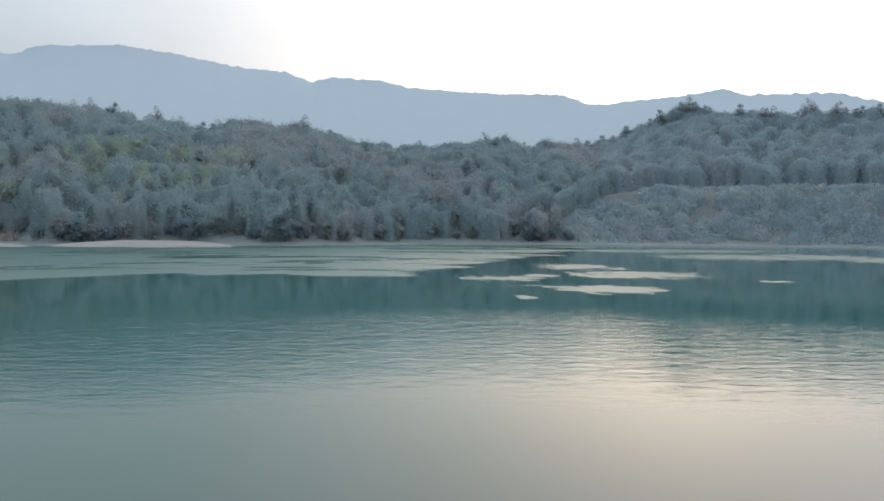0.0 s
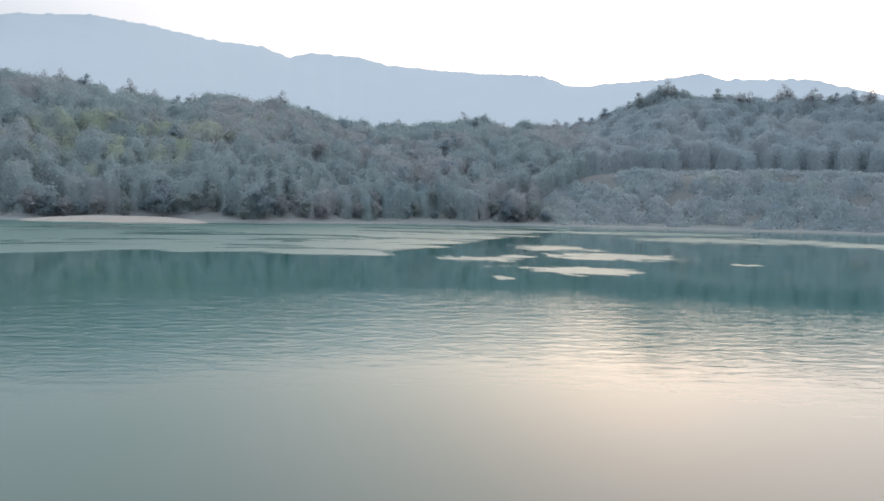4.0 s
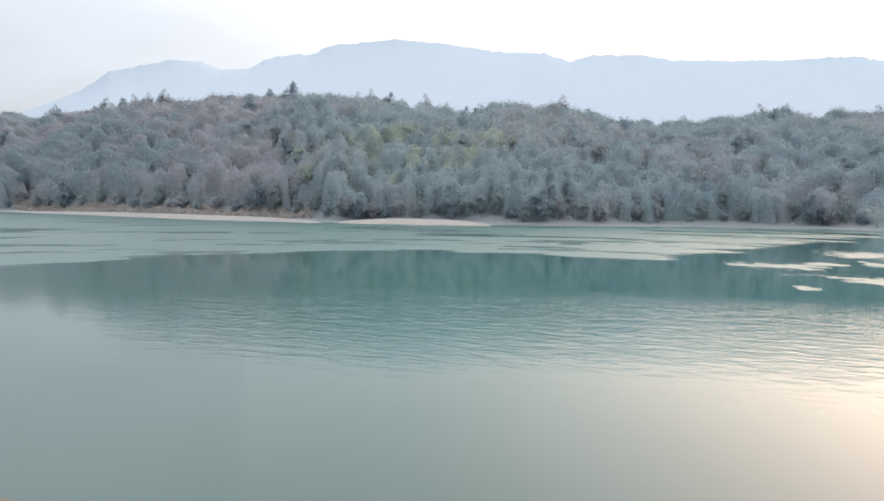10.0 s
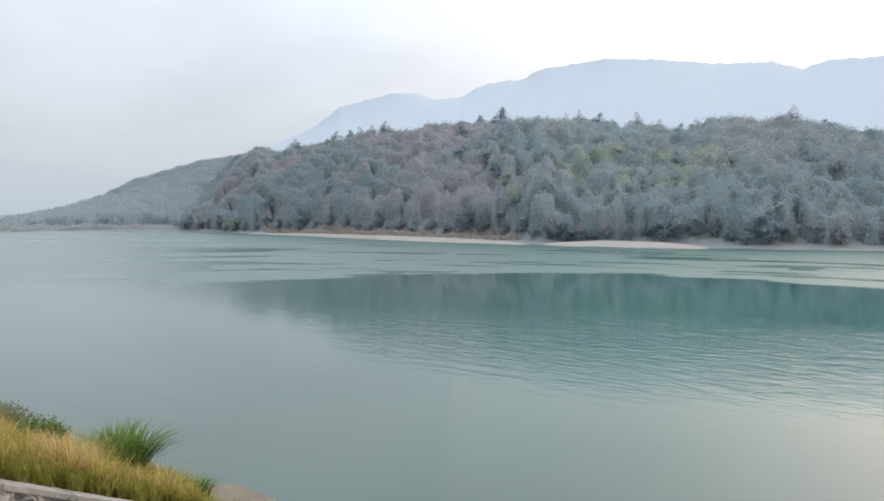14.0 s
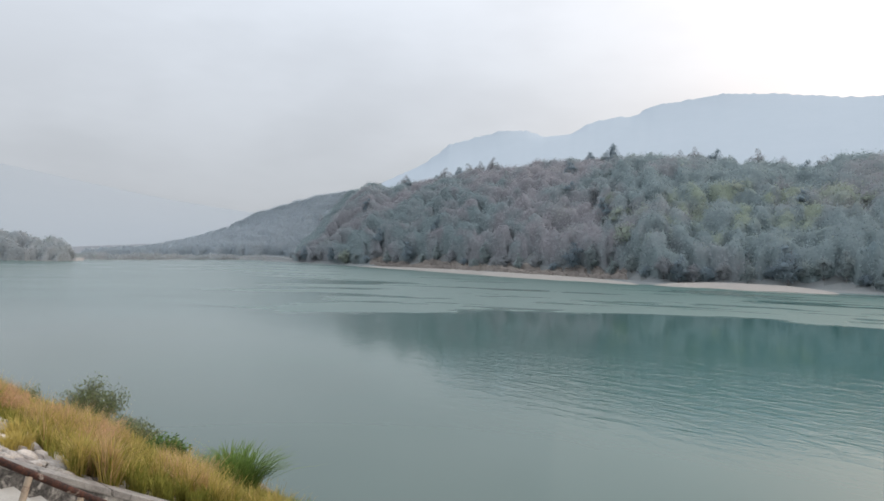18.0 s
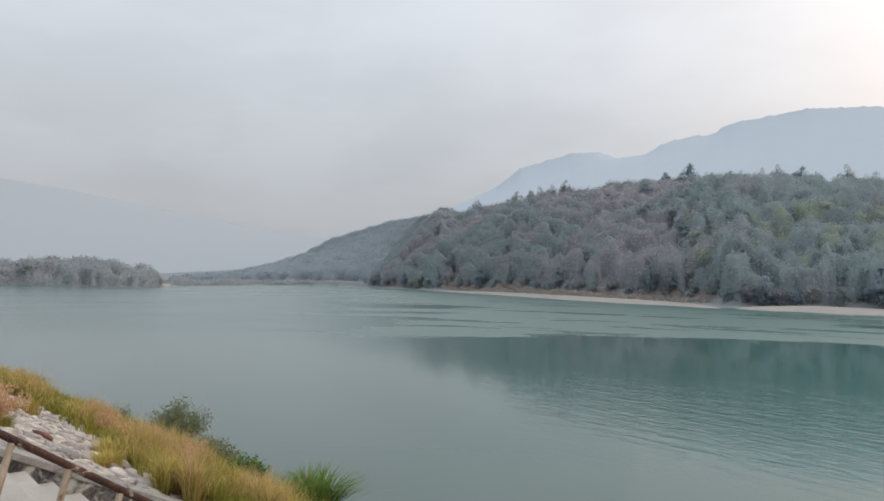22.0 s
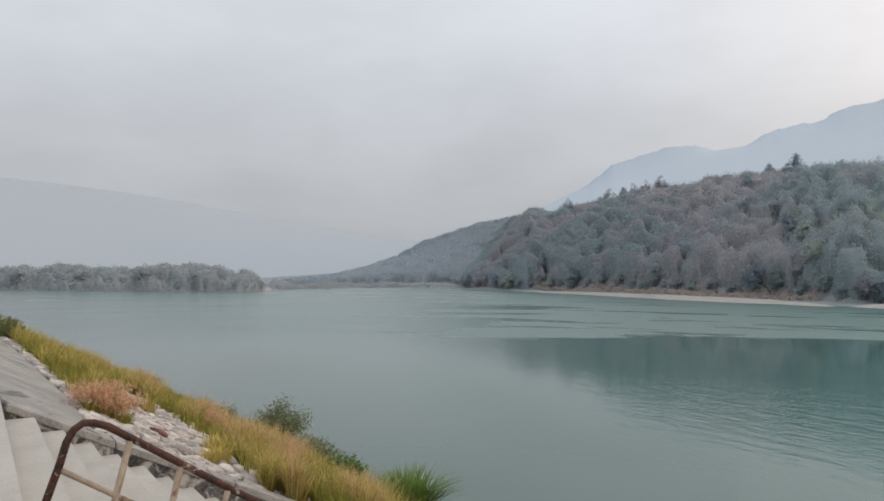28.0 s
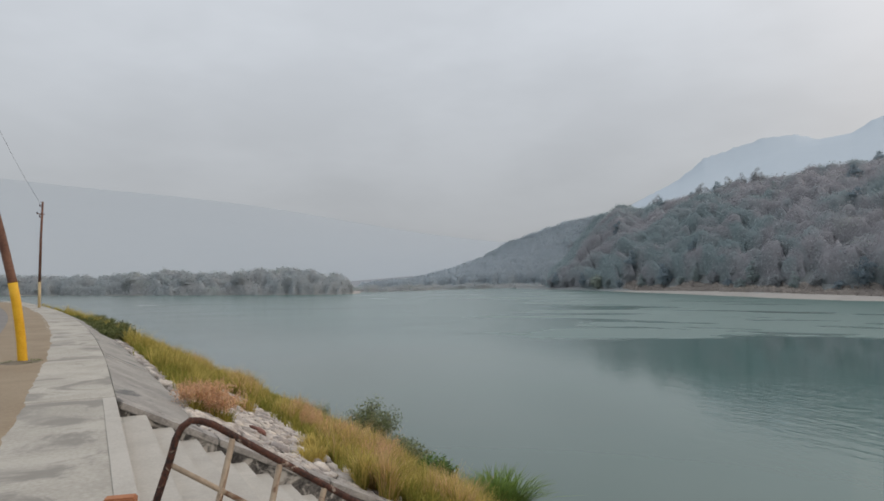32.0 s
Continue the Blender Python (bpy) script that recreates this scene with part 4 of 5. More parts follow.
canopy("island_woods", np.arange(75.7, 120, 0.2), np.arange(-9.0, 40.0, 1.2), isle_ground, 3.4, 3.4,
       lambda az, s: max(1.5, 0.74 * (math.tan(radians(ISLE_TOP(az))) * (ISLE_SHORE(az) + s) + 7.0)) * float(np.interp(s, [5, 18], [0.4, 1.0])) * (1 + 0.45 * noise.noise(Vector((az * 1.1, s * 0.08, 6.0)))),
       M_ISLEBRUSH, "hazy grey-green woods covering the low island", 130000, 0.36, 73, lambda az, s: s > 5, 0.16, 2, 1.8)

# low spit between the island and the headland
SPIT_SHORE = curve([(59, 600), (63, 545), (68, 470), (73, 405), (78, 372)])


def spit_point(az, k):
    taper = min(1.0, (az - 59.0) / 3.0, (78.5 - az) / 2.0)
    z = -5.7 + 1.25 * math.sin(math.pi * min(1.0, k * 0.8)) * taper
    return polar(az, SPIT_SHORE(az) + k * 55 + 2.0 * math.sin(az * 2.1), z + 0.1 * noise.noise(Vector((az * 2.0, k * 4.0, 0.0))))


verts, faces = grid(list(np.arange(59.0, 78.6, 0.3)), list(np.linspace(0, 1, 10)), spit_point)
tagged(new("spit", mesh("spit", verts, faces, M_DRYBANK, True)), "low brown spit of dry ground between island and headland", "spit", kind="structure")
canopy("spit_scrub", np.arange(59.5, 78.0, 0.12), np.arange(3.0, 48.0, 1.2), lambda az, s: spit_point(az, s / 55.0), 3.4, 2.8,
       lambda az, s: max(0.7, 1.6 + 2.0 * noise.noise(Vector((az * 0.6, s * 0.05, 4.0)))), M_ISLEBRUSH, "hazy brown woods of low scrub on the spit", 40000, 0.34, 78,
       lambda az, s: s > 9 and noise.noise(Vector((az * 0.9, s * 0.06, 1.0))) > -0.1, 0.4, 1, 1.2)

# mountains
RIDGE = curve([(-75, 5.5), (-60, 6.2), (-50, 6.5), (-37.8, 7.5), (-35.5, 7.9), (-32.5, 8.8), (-29.7, 9.65), (-23.7, 9.95), (-22.2, 10.5), (-19.4, 10.15), (-14.9, 9.9), (-13.5, 9.65),
               (-11.9, 9.75), (-9.8, 10.6), (-5.5, 10.7), (-0.8, 10.95), (3, 11.2), (5.2, 11.7), (9.3, 11.85), (10.8, 11.35), (13, 12.08), (16.5, 12.2), (20.9, 12.8),
               (25, 13.1), (30.3, 12.45), (32.1, 11.6), (33.4, 11.6), (35.5, 11.15), (36.9, 10.2), (39, 10.05), (40.5, 10.6), (42.5, 10.55), (44.8, 9.95), (47, 9.3), (49, 7.7), (52, 6.25), (55, 4.6), (60, 2.0), (66, 0.0)])


def mountain_point(az, k):
    d = 1500.0 + 1500.0 * k
    top = math.tan(radians(RIDGE(az))) * 3000.0 + 1.6
    broad = math.tan(radians(sum(RIDGE(az + a) for a in range(-8, 9, 2)) / 9)) * 3000.0 + 1.6
    z = -12 + (broad + 12) * k ** 0.85 + (top - broad) * k ** 12 + noise.noise(Vector((az * 0.25, k * 4.0, 5.0))) * 14.0 * k * (1 - k)
    z += (noise.noise(Vector((az * 1.6, 0.0, 3.0))) * 7.0 + noise.noise(Vector((az * 4.5, 0.0, 2.0))) * 5.0 + noise.noise(Vector((az * 11.0, 0.0, 6.0))) * 3.0) * k ** 150
    return polar(az, d, z)


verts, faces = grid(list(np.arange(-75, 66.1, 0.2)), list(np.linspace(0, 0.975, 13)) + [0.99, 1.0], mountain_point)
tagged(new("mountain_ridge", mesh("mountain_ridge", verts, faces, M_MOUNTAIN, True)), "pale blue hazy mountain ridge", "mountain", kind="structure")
FAINT = curve([(50, 2.4), (59, 2.7), (64.5, 3.2), (70, 3.9), (75, 4.7), (78.7, 5.5), (86, 6.5), (94, 6.9), (101, 7.3), (115, 8.5), (140, 7)])
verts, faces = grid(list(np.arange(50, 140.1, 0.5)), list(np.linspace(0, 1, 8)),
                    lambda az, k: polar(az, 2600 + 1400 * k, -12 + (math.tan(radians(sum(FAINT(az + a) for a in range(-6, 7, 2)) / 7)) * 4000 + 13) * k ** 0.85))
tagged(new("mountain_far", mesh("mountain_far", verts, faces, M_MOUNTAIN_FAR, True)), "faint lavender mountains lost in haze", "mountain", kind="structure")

# ---- footpath, slope, stairs ----
STAIR_U0, STAIR_U1 = -3.0, 10.15
EDGE = 0.35

path = thing("footpath", tuple(place(12, -0.2, 0)), "pale worn concrete footpath slabs with dark stains", "footpath", kind="structure")
at = path.location.copy()
u = 10.6 - 5 * 5.3
while u < 64.0:
    length, edge = 5.3, 0.185 if -6 < u < 10.5 else EDGE      # beside the stairs the slabs end at a pale edge strip
    dz = rng.normal() * 0.003 + (0.006 if u > 10.5 else 0.0)
    c = [place(a, v, -0.16) for a, v in ((u + 0.0015, -0.86), (u + length - 0.0015, -0.86), (u + length - 0.0015, edge), (u + 0.0015, edge))]
    part("slab", bevelled("slab", *box(c, [p + (0, 0, 0.16 + dz) for p in c]), M_CONCRETE, 0.006), path, at=at)
    if edge < EDGE:
        c = [place(a, v, -0.16) for a, v in ((u + 0.0015, edge + 0.001), (u + length - 0.0015, edge + 0.001), (u + length - 0.0015, EDGE), (u + 0.0015, EDGE))]
        part("edge_strip", bevelled("edge_strip", *box(c, [p + (0, 0, 0.164) for p in c]), M_STEP, 0.003), path, "smooth pale edge strip above the stairs", at=at)
    u += length

foot_v = lambda a: float(np.interp(a, [14, 17, 22], [1.46, 1.32, 1.20]))
revet = thing("slope_revetment", tuple(place(20, 1.0, -0.4)), "grey weathered concrete panels on the upper bank", "revetment", kind="structure")
at = revet.location.copy()
u = 10.68
while u < 62.0:
    length = 3.1
    n = 4
    low, high = [], []
    for a, v in ((u + 0.004, EDGE + 0.003), (u + length - 0.004, EDGE + 0.003), (u + length - 0.008, foot_v(u + length)), (u + 0.008, foot_v(u))):
        p = place(a, v, slope_z(v))
        low.append(p + (0, 0, -0.14))
        high.append(p + (0, 0, rng.normal() * 0.004))
    part("panel", bevelled("panel", *box(low, high), M_REVETMENT, 0.005), revet, at=at)
    u += length

stairs = thing("stairs", tuple(place(4, 2.0, -1.0)), "broad pale concrete stairs descending to the lake", "stairs", kind="structure")
at = stairs.location.copy()
TREAD, RISE = 0.33, 0.20
for i in range(28):
    v0 = EDGE + 0.01 + TREAD * i
    z = -RISE * (i + 1)
    c = [place(a, v, z - 0.30) for a, v in ((STAIR_U0, v0), (STAIR_U1, v0), (STAIR_U1, v0 + TREAD + 0.03), (STAIR_U0, v0 + TREAD + 0.03))]
    part("step", bevelled("step", *box(c, [p + (0, 0, 0.30) for p in c]), M_STEP, 0.014), stairs, at=at)


def stringer(u0, u1, label):
    """The sloping side wall of the stairs: masonry core with a concrete coping."""
    wall = thing("stair_wall", tuple(place((u0 + u1) / 2, 3, -1.5)), label, "wall", kind="structure")
    at = wall.location.copy()
    vs = np.linspace(EDGE, 10.9, 24)
    def core(uu, side):
        out = []
        for v in vs:
            out.append(place(uu, v, slope_z(v) - 0.075 + 0.015 * noise.noise(Vector((v * 3, uu, side)))))
            out.append(place(uu, v, slope_z(v) - 0.75 - 0.14 * v))
        return out
    a, b = core(u0 + 0.03, 0.0), core(u1 - 0.03, 1.0)
    verts = a + b
    n = len(a)
    faces = []
    for i in range(len(vs) - 1):
        k = 2 * i
        faces += [(k, k + 1, k + 3, k + 2), (n + k + 2, n + k + 3, n + k + 1, n + k), (k + 2, n + k + 2, n + k, k)]
    faces += [(1, 0, n, n + 1), (n - 2, n - 1, 2 * n - 1, 2 * n - 2)]
    part("core", mesh("core", verts, faces, M_STAINED), wall, "dark stained rubble masonry", at=at)
    for i in range(8):
        v0, v1 = EDGE + i * 1.32 + 0.006, EDGE + (i + 1) * 1.32 - 0.006
        low = [place(a, v, slope_z(v) - 0.078) for a, v in ((u0, v0), (u1, v0), (u1, v1), (u0, v1))]
        part("coping", bevelled("coping", *box(low, [p + (0, 0, 0.10) for p in low]), M_COPING, 0.012), wall, at=at)


stringer(10.15, 10.66, "sloping stair side wall with grey coping")
stringer(-3.5, -3.0, "sloping stair side wall with grey coping")

# ---- handrail ----
RAIL_U = 3.6
rail = thing("handrail", tuple(place(RAIL_U, 0.5, -0.08)), "rusty pipe handrail with flaking cream paint beside the stairs", "handrail")
at = rail.location.copy()
RAIL_SLOPE = 0.66


def rail_z(v):
    return 0.885 - RAIL_SLOPE * (v - 0.56)


top = [place(RAIL_U, v, z) for v, z in ((0.20, -0.08), (0.265, 0.36), (0.29, 0.50), (0.365, 0.74), (0.388, 0.83), (0.416, 0.885), (0.455, 0.912), (0.50, 0.908))]
top += [place(RAIL_U, v, rail_z(v)) for v in (0.56, 0.8, 1.2, 1.8, 2.6)]
part("top_rail", mesh("top_rail", *tube(top, 0.018, 12), M_RUST, True), rail, "dark rusty bent pipe with pale flakes", at=at)
mid = [place(RAIL_U, 0.362, rail_z(0.362) - 0.305)] + [place(RAIL_U, v, rail_z(v) - 0.305) for v in (0.5, 1.0, 1.8, 2.6)]
part("mid_rail", mesh("mid_rail", *tube(mid, 0.0135, 10), M_PIPE, True), rail, at=at)
for v in (0.66, 0.90, 1.14, 1.38, 1.62, 1.86, 2.10, 2.34, 2.58):
    foot = -RISE * (1 + int((v - 0.22 - EDGE) / TREAD))
    part("baluster", mesh("baluster", *tube([place(RAIL_U, v - 0.22, foot + 0.0), place(RAIL_U, v, rail_z(v) - 0.015)], 0.0165, 10), M_PIPE, True), rail, at=at)

# ---- poles and wires ----
def near_pole():
    b = place(16.1, -1.16 - bend(16.1), 0.0)
    ob = thing("utility_pole", tuple(b), "bent steel utility pole painted yellow at its base", "pole")
    side = -AV
    h = np.array((0, 0.4, 0.8, 1.2, 1.6, 1.65, 2.6, 3.2, 4.0, 5.0, 6.0, 7.6, 9.6))
    lean = np.array((0, 0.03, 0.075, 0.13, 0.20, 0.21, 0.42, 0.57, 0.80, 1.12, 1.46, 1.95, 2.55))
    pts = [tuple(b + np.array((side[0], side[1], 0)) * l + (0, 0, z)) for l, z in zip(lean, h)]
    part("painted_base", mesh("painted_base", *tube([(b[0], b[1], -0.3)] + pts[:5], [0.092] * 2 + [0.089] * 4, 16), M_YELLOW, True), ob, "bright yellow painted lower section", at=b)
    part("shaft", mesh("shaft", *tube(pts[4:], [0.086, 0.085, 0.082, 0.079, 0.076, 0.072, 0.068, 0.064, 0.06], 16), M_POLE, True), ob, "rust-brown upper shaft", at=b)
    mound = [place(16.1 + math.cos(a) * r, -1.16 - bend(16.1) + math.sin(a) * r, 0.07 * (1 - r / 0.5) - 0.015) for r in (0.5, 0.3, 0.1) for a in np.linspace(0, 2 * math.pi, 13)[:-1]]
    faces = [(i * 12 + k, i * 12 + (k + 1) % 12, (i + 1) * 12 + (k + 1) % 12, (i + 1) * 12 + k) for i in range(2) for k in range(12)]
    tagged(new("dirt_mound", mesh("dirt_mound", mound, faces, M_EARTH, True)), "small mound of earth round the pole foot", "mound", kind="structure")
    return pts[-1]


def far_pole():
    b = place(50.7, -2.82 - bend(50.7), 0.0)
    ob = thing("utility_pole", tuple(b), "slim straight utility pole with a faded yellow base", "pole")
    part("painted_base", mesh("painted_base", *tube([b + (0, 0, -0.3), b + (0, 0, 1.65)], 0.09, 12), M_PALEYELLOW, True), ob, "faded yellow painted lower section", at=b)
    part("shaft", mesh("shaft", *tube([b + (0, 0, 1.65), b + (0.02, 0.03, 4.5), b + (0.03, 0.1, 6.8)], [0.085, 0.075, 0.06], 12), M_POLE, True), ob, at=b)
    across = np.array((AV[0], AV[1], 0))
    for z, l in ((6.5, 0.14), (6.0, 0.28), (5.8, 0.14)):
        o = b + (0.03, 0.08, z)
        arm = part("crossarm", bevelled("crossarm", *box([o + across * s + (dx, 0, -0.03) for s, dx in ((-l, -0.03), (l * 0.5, -0.03), (l * 0.5, 0.03), (-l, 0.03))],
                                                   [o + across * s + (dx, 0, 0.03) for s, dx in ((-l, -0.03), (l * 0.5, -0.03), (l * 0.5, 0.03), (-l, 0.03))]), M_POLE, 0.006), ob, at=b)
        part("insulator", mesh("insulator", *tube([o - across * l, o - across * l + (0, 0, 0.07), o - across * l + (0, 0, 0.14)], [0.03, 0.045, 0.02], 8), M_WIRE, True), arm, "dark glazed insulator", at=b)
    return b + (0.03, 0.1, 6.5)


tip0, tip1 = near_pole(), far_pole()
wire = []
for k in np.linspace(0, 1, 25):
    p = np.array(tip0) * (1 - k) + np.array(tip1) * k
    wire.append((p[0], p[1], p[2] - 0.5 * 4 * k * (1 - k)))
tagged(new("overhead_wire", mesh("overhead_wire", *tube(wire, 0.006, 5), M_WIRE)), "thin dark overhead wire between the poles", "wire")

# ---- stones on the slope ----
def stone_edge(u):
    """The lower limit of the bare stones, where the grass begins."""
    return float(np.interp(u, [10.7, 13.7, 16, 19, 22, 22.5], [4.2, 4.3, 4.6, 4.7, 3.9, 1.2]))


def stone_top(u):
    """The upper limit of the bare stones; above it grass again, up to the panels."""
    return float(np.interp(u, [10.7, 13.8, 15, 17, 19.5, 22], [1.48, 1.50, 1.85, 2.5, 3.05, 3.5]))


def stone_shape(seed):
    r = np.random.default_rng(seed)
    bm = bmesh.new()
    bmesh.ops.create_icosphere(bm, subdivisions=2, radius=1.0)
    off = Vector(tuple(r.normal(size=3) * 9))
    for v in bm.verts:
        k = 1.0 + 0.42 * noise.noise(v.co * 1.2 + off) + 0.22 * noise.noise(v.co * 2.9 + off)
        v.co *= k
        v.co.z = min(max(v.co.z, -0.75), 0.68 + 0.16 * v.co.x + 0.1 * v.co.y) * 0.68
    me = bpy.data.meshes.new("stone")
    bm.to_mesh(me)
    bm.free()
    me.polygons.foreach_set("use_smooth", [True] * len(me.polygons))
    return me


stone_meshes = [stone_shape(500 + i) for i in range(9)]
for me in stone_meshes:
    me.materials.append(M_STONE)
pitching = thing("stone_pitching", tuple(place(13, 2.5, slope_z(2.5))), "loose pale river stones covering the bank", "stones")
at = pitching.location.copy()
tilt = Matrix.Rotation(math.atan(SLOPE), 4, Vector((AU[0], AU[1], 0)))
spots = np.zeros((0, 3))
for _ in range(16000):
    row = rng.random() < 0.02                   # a line of stones also lies along the foot of the panels
    uu = rng.uniform(14.0, 26.0) if row else rng.uniform(10.72, 22.4)
    vv = foot_v(uu) + rng.uniform(0.06, 0.32) if row else rng.uniform(1.48, 4.95)
    size = float(np.clip(rng.lognormal(math.log(0.108), 0.42), 0.04, 0.22))
    if not row and (vv > stone_edge(uu) + 0.25 or vv < stone_top(uu) - 0.15):
        continue
    if len(spots) and ((spots[:, 0] - uu) ** 2 + ((spots[:, 1] - vv) * 1.1) ** 2 < (0.66 * (size + spots[:, 2])) ** 2).any():
        continue
    spots = np.vstack([spots, (uu, vv, size)])
spots = [tuple(p) for p in spots]
spots.sort()
loose_v, loose_f = [], []
for i, (uu, vv, size) in enumerate(spots):
    p = Vector(tuple(place(uu, vv, slope_z(vv) - 0.02 + rng.uniform(0, 0.03))))
    m = Matrix.Translation(p) @ tilt @ Matrix.Rotation(rng.uniform(0, 6.28), 4, "Z") @ Matrix.Rotation(rng.normal() * 0.22, 4, "X") @ Matrix.Diagonal((size * rng.uniform(0.95, 1.4), size * rng.uniform(0.75, 1.0), size * rng.uniform(0.7, 1.0), 1))
    me = stone_meshes[i % 9]
    if i < 300:
        ob = new("stone", me)
        ob.parent = pitching
        ob.matrix_local = Matrix.Translation(-at) @ m
    else:
        o = len(loose_v)
        loose_v += [m @ v.co for v in me.vertices]
        loose_f += [tuple(k + o for k in q.vertices) for q in me.polygons]
if loose_v:
    tagged(new("stones", mesh("stones", loose_v, loose_f, M_STONES, True)), "loose pale river stones further along the bank", "stones", kind="stuff")
p = place(13.0, 2.85, slope_z(2.85) + 0.07)
ob = tagged(new("red_stone", stone_shape(77)), "single reddish-brown stone among pale ones", "stone")
ob.data.materials.append(M_REDSTONE)
ob.matrix_basis = Matrix.Translation(p) @ tilt @ Matrix.Rotation(0.6, 4, "Z") @ Matrix.Diagonal((0.19, 0.12, 0.10, 1))

# ---- plants on the bank ----
def blades(spots, tall, wide, lean, seed, droop=0.35, fan=1.0):
    """Grass blades as tapered quads, two to a blade: spots are root places (n, 3)."""
    r = np.random.default_rng(seed)
    n = len(spots)
    h = tall * (0.55 + 0.6 * r.random(n))
    a = r.uniform(0, 2 * math.pi, n)
    out = np.stack([np.cos(a), np.sin(a), np.zeros(n)], 1)
    b = a + math.pi / 2 + r.normal(size=n) * 0.5
    side = np.stack([np.cos(b), np.sin(b), np.zeros(n)], 1) * (wide * (0.6 + 0.8 * r.random(n)))[:, None]
    l = (lean * fan * r.random(n) * h)[:, None]
    mid = spots + out * l * 0.4 + np.stack([0 * h, 0 * h, h * 0.6], 1)
    tip = spots + out * l + np.stack([0 * h, 0 * h, h * (1 - droop * lean * r.random(n))], 1)
    low = np.stack([spots - side, spots + side, mid + side * 0.8, mid - side * 0.8], 1)
    top = np.stack([mid - side * 0.8, mid + side * 0.8, tip + side * 0.12, tip - side * 0.12], 1)
    return np.concatenate([low, top])


def on_bank(n, r, u0, u1, low, high, clump=0.0):
    """Random places on the slope; low and high give the strip's limits at u."""
    u = u0 + (u1 - u0) * r.random(n) ** 1.5
    lo = np.array([low(a) for a in u])
    hi = np.array([high(a) for a in u])
    v = lo + (hi - lo) * r.random(n)
    return u, v


def grass_density(u, v):
    return np.array([noise.noise(Vector((a * 0.55, b * 0.8, 4.0))) for a, b in zip(u, v)])


def bank_grass(name, n, seed, low, high, tall, wide, lean, mat, label, pick=None):
    """Clumped grass over a strip of the bank; its height follows the clumps."""
    r = np.random.default_rng(seed)
    u, v = on_bank(n, r, 10.72, 66.0, low, high)
    k = np.floor(u / 0.34) * 0.34 + np.floor(v / 0.3) * 7.1
    shift = np.stack([np.sin(k * 12.9) * 0.5, np.sin(k * 78.2) * 0.5], 1)
    cu, cv = np.floor(u / 0.34) * 0.34 + 0.17 + shift[:, 0] * 0.3, np.floor(v / 0.3) * 0.3 + 0.15 + shift[:, 1] * 0.3
    q = 0.35 + 0.4 * r.random(n)
    u, v = u * (1 - q) + cu * q, v * (1 - q) + cv * q
    d = grass_density(u, v)
    if pick is not None:
        keep = pick(d + 0.08 * r.normal(size=n))
        u, v, d, k = u[keep], v[keep], d[keep], k[keep]
    tops, edges = np.array([stone_top(a) for a in u]), np.array([stone_edge(a) for a in u])
    ragged = 0.14 * np.sin(u * 5.1) + 0.1 * np.sin(u * 13.7)
    keep = ((v > edges - 0.05 + ragged) | ((v < tops + 0.1 + ragged) & (u > 14.6))) & ((u < 21.4) | (v > 1.5)) & ((u > 14.0) | (v < 8.2 + 0.45 * (u - 10.7) + 0.3 * np.sin(u * 7)))
    u, v, d, k = u[keep], v[keep], d[keep], k[keep]
    h = tall * (0.75 + 0.7 * np.clip(d + 0.2, 0, 0.8)) * (0.8 + 0.45 * np.abs(np.sin(k * 3.7)))
    return tagged(new(name, tri_mesh(name, blades(place(u, v, slope_z(v) - 0.03), h, wide, lean, seed + 1), 4, mat)), label, "grass", kind="stuff")


shore_v = lambda u: 11.0
upper_v = lambda u: float(np.interp(u, [14.6, 16.7, 21.8, 25, 27], [1.78, 1.60, 1.46, 1.40, 1.2]))
bank_grass("grass", 110000, 11, upper_v, shore_v, 0.44, 0.010, 0.6, M_GRASS, "rough olive-green grass on the bank")
bank_grass("dry_grass", 120000, 13, upper_v, lambda u: 10.2, 0.60, 0.006, 0.8, M_DRY, "tall golden dry grass with seed heads", lambda d: d > 0.08)
bank_grass("rosy_grass", 60000, 15, lambda u: 4.2, lambda u: 9.0, 0.64, 0.006, 0.8, M_PINK, "rosy-tan plumes of dry grass", lambda d: d > 0.30)
bank_grass("green_grass", 22000, 17, lambda u: 8.6, shore_v, 0.42, 0.010, 0.8, M_GREEN, "fresh green grass near the waterline")


def tuft(name, u, v, count, tall, wide, spread, lean, mat, label, category="grass tuft", z=None, droop=0.6, seed=1):
    r = np.random.default_rng(seed)
    base = place(u, v, slope_z(v) if z is None else z)
    ob = thing(name, tuple(base), label, category)
    verts, faces = [], []
    for _ in range(count):
        a = r.uniform(0, 2 * math.pi)
        k = r.random() ** 0.7
        root = np.array((math.cos(a) * spread * k, math.sin(a) * spread * k, -0.05))
        h = tall * (0.6 + 0.45 * r.random())
        l = lean * h * (0.25 + 0.75 * k) * (0.5 + 0.7 * r.random())
        d = np.array((math.cos(a + r.normal() * 0.4), math.sin(a + r.normal() * 0.4), 0))
        s = np.array((-d[1], d[0], 0)) * wide * (0.6 + 0.6 * r.random())
        o = len(verts)
        for q in (0, 0.35, 0.7, 1.0):
            c = root + d * l * q ** 1.7 + np.array((0, 0, h * (q - droop * lean * 0.5 * q ** 3)))
            width = (1.0, 1.0, 0.7, 0.06)[int(round(q * 2.9))]
            verts += [c - s * width, c + s * width]
        faces += [(o + 2 * i, o + 2 * i + 1, o + 2 * i + 3, o + 2 * i + 2) for i in range(3)]
    part("foliage", mesh("foliage", verts, faces, mat), ob)
    return ob


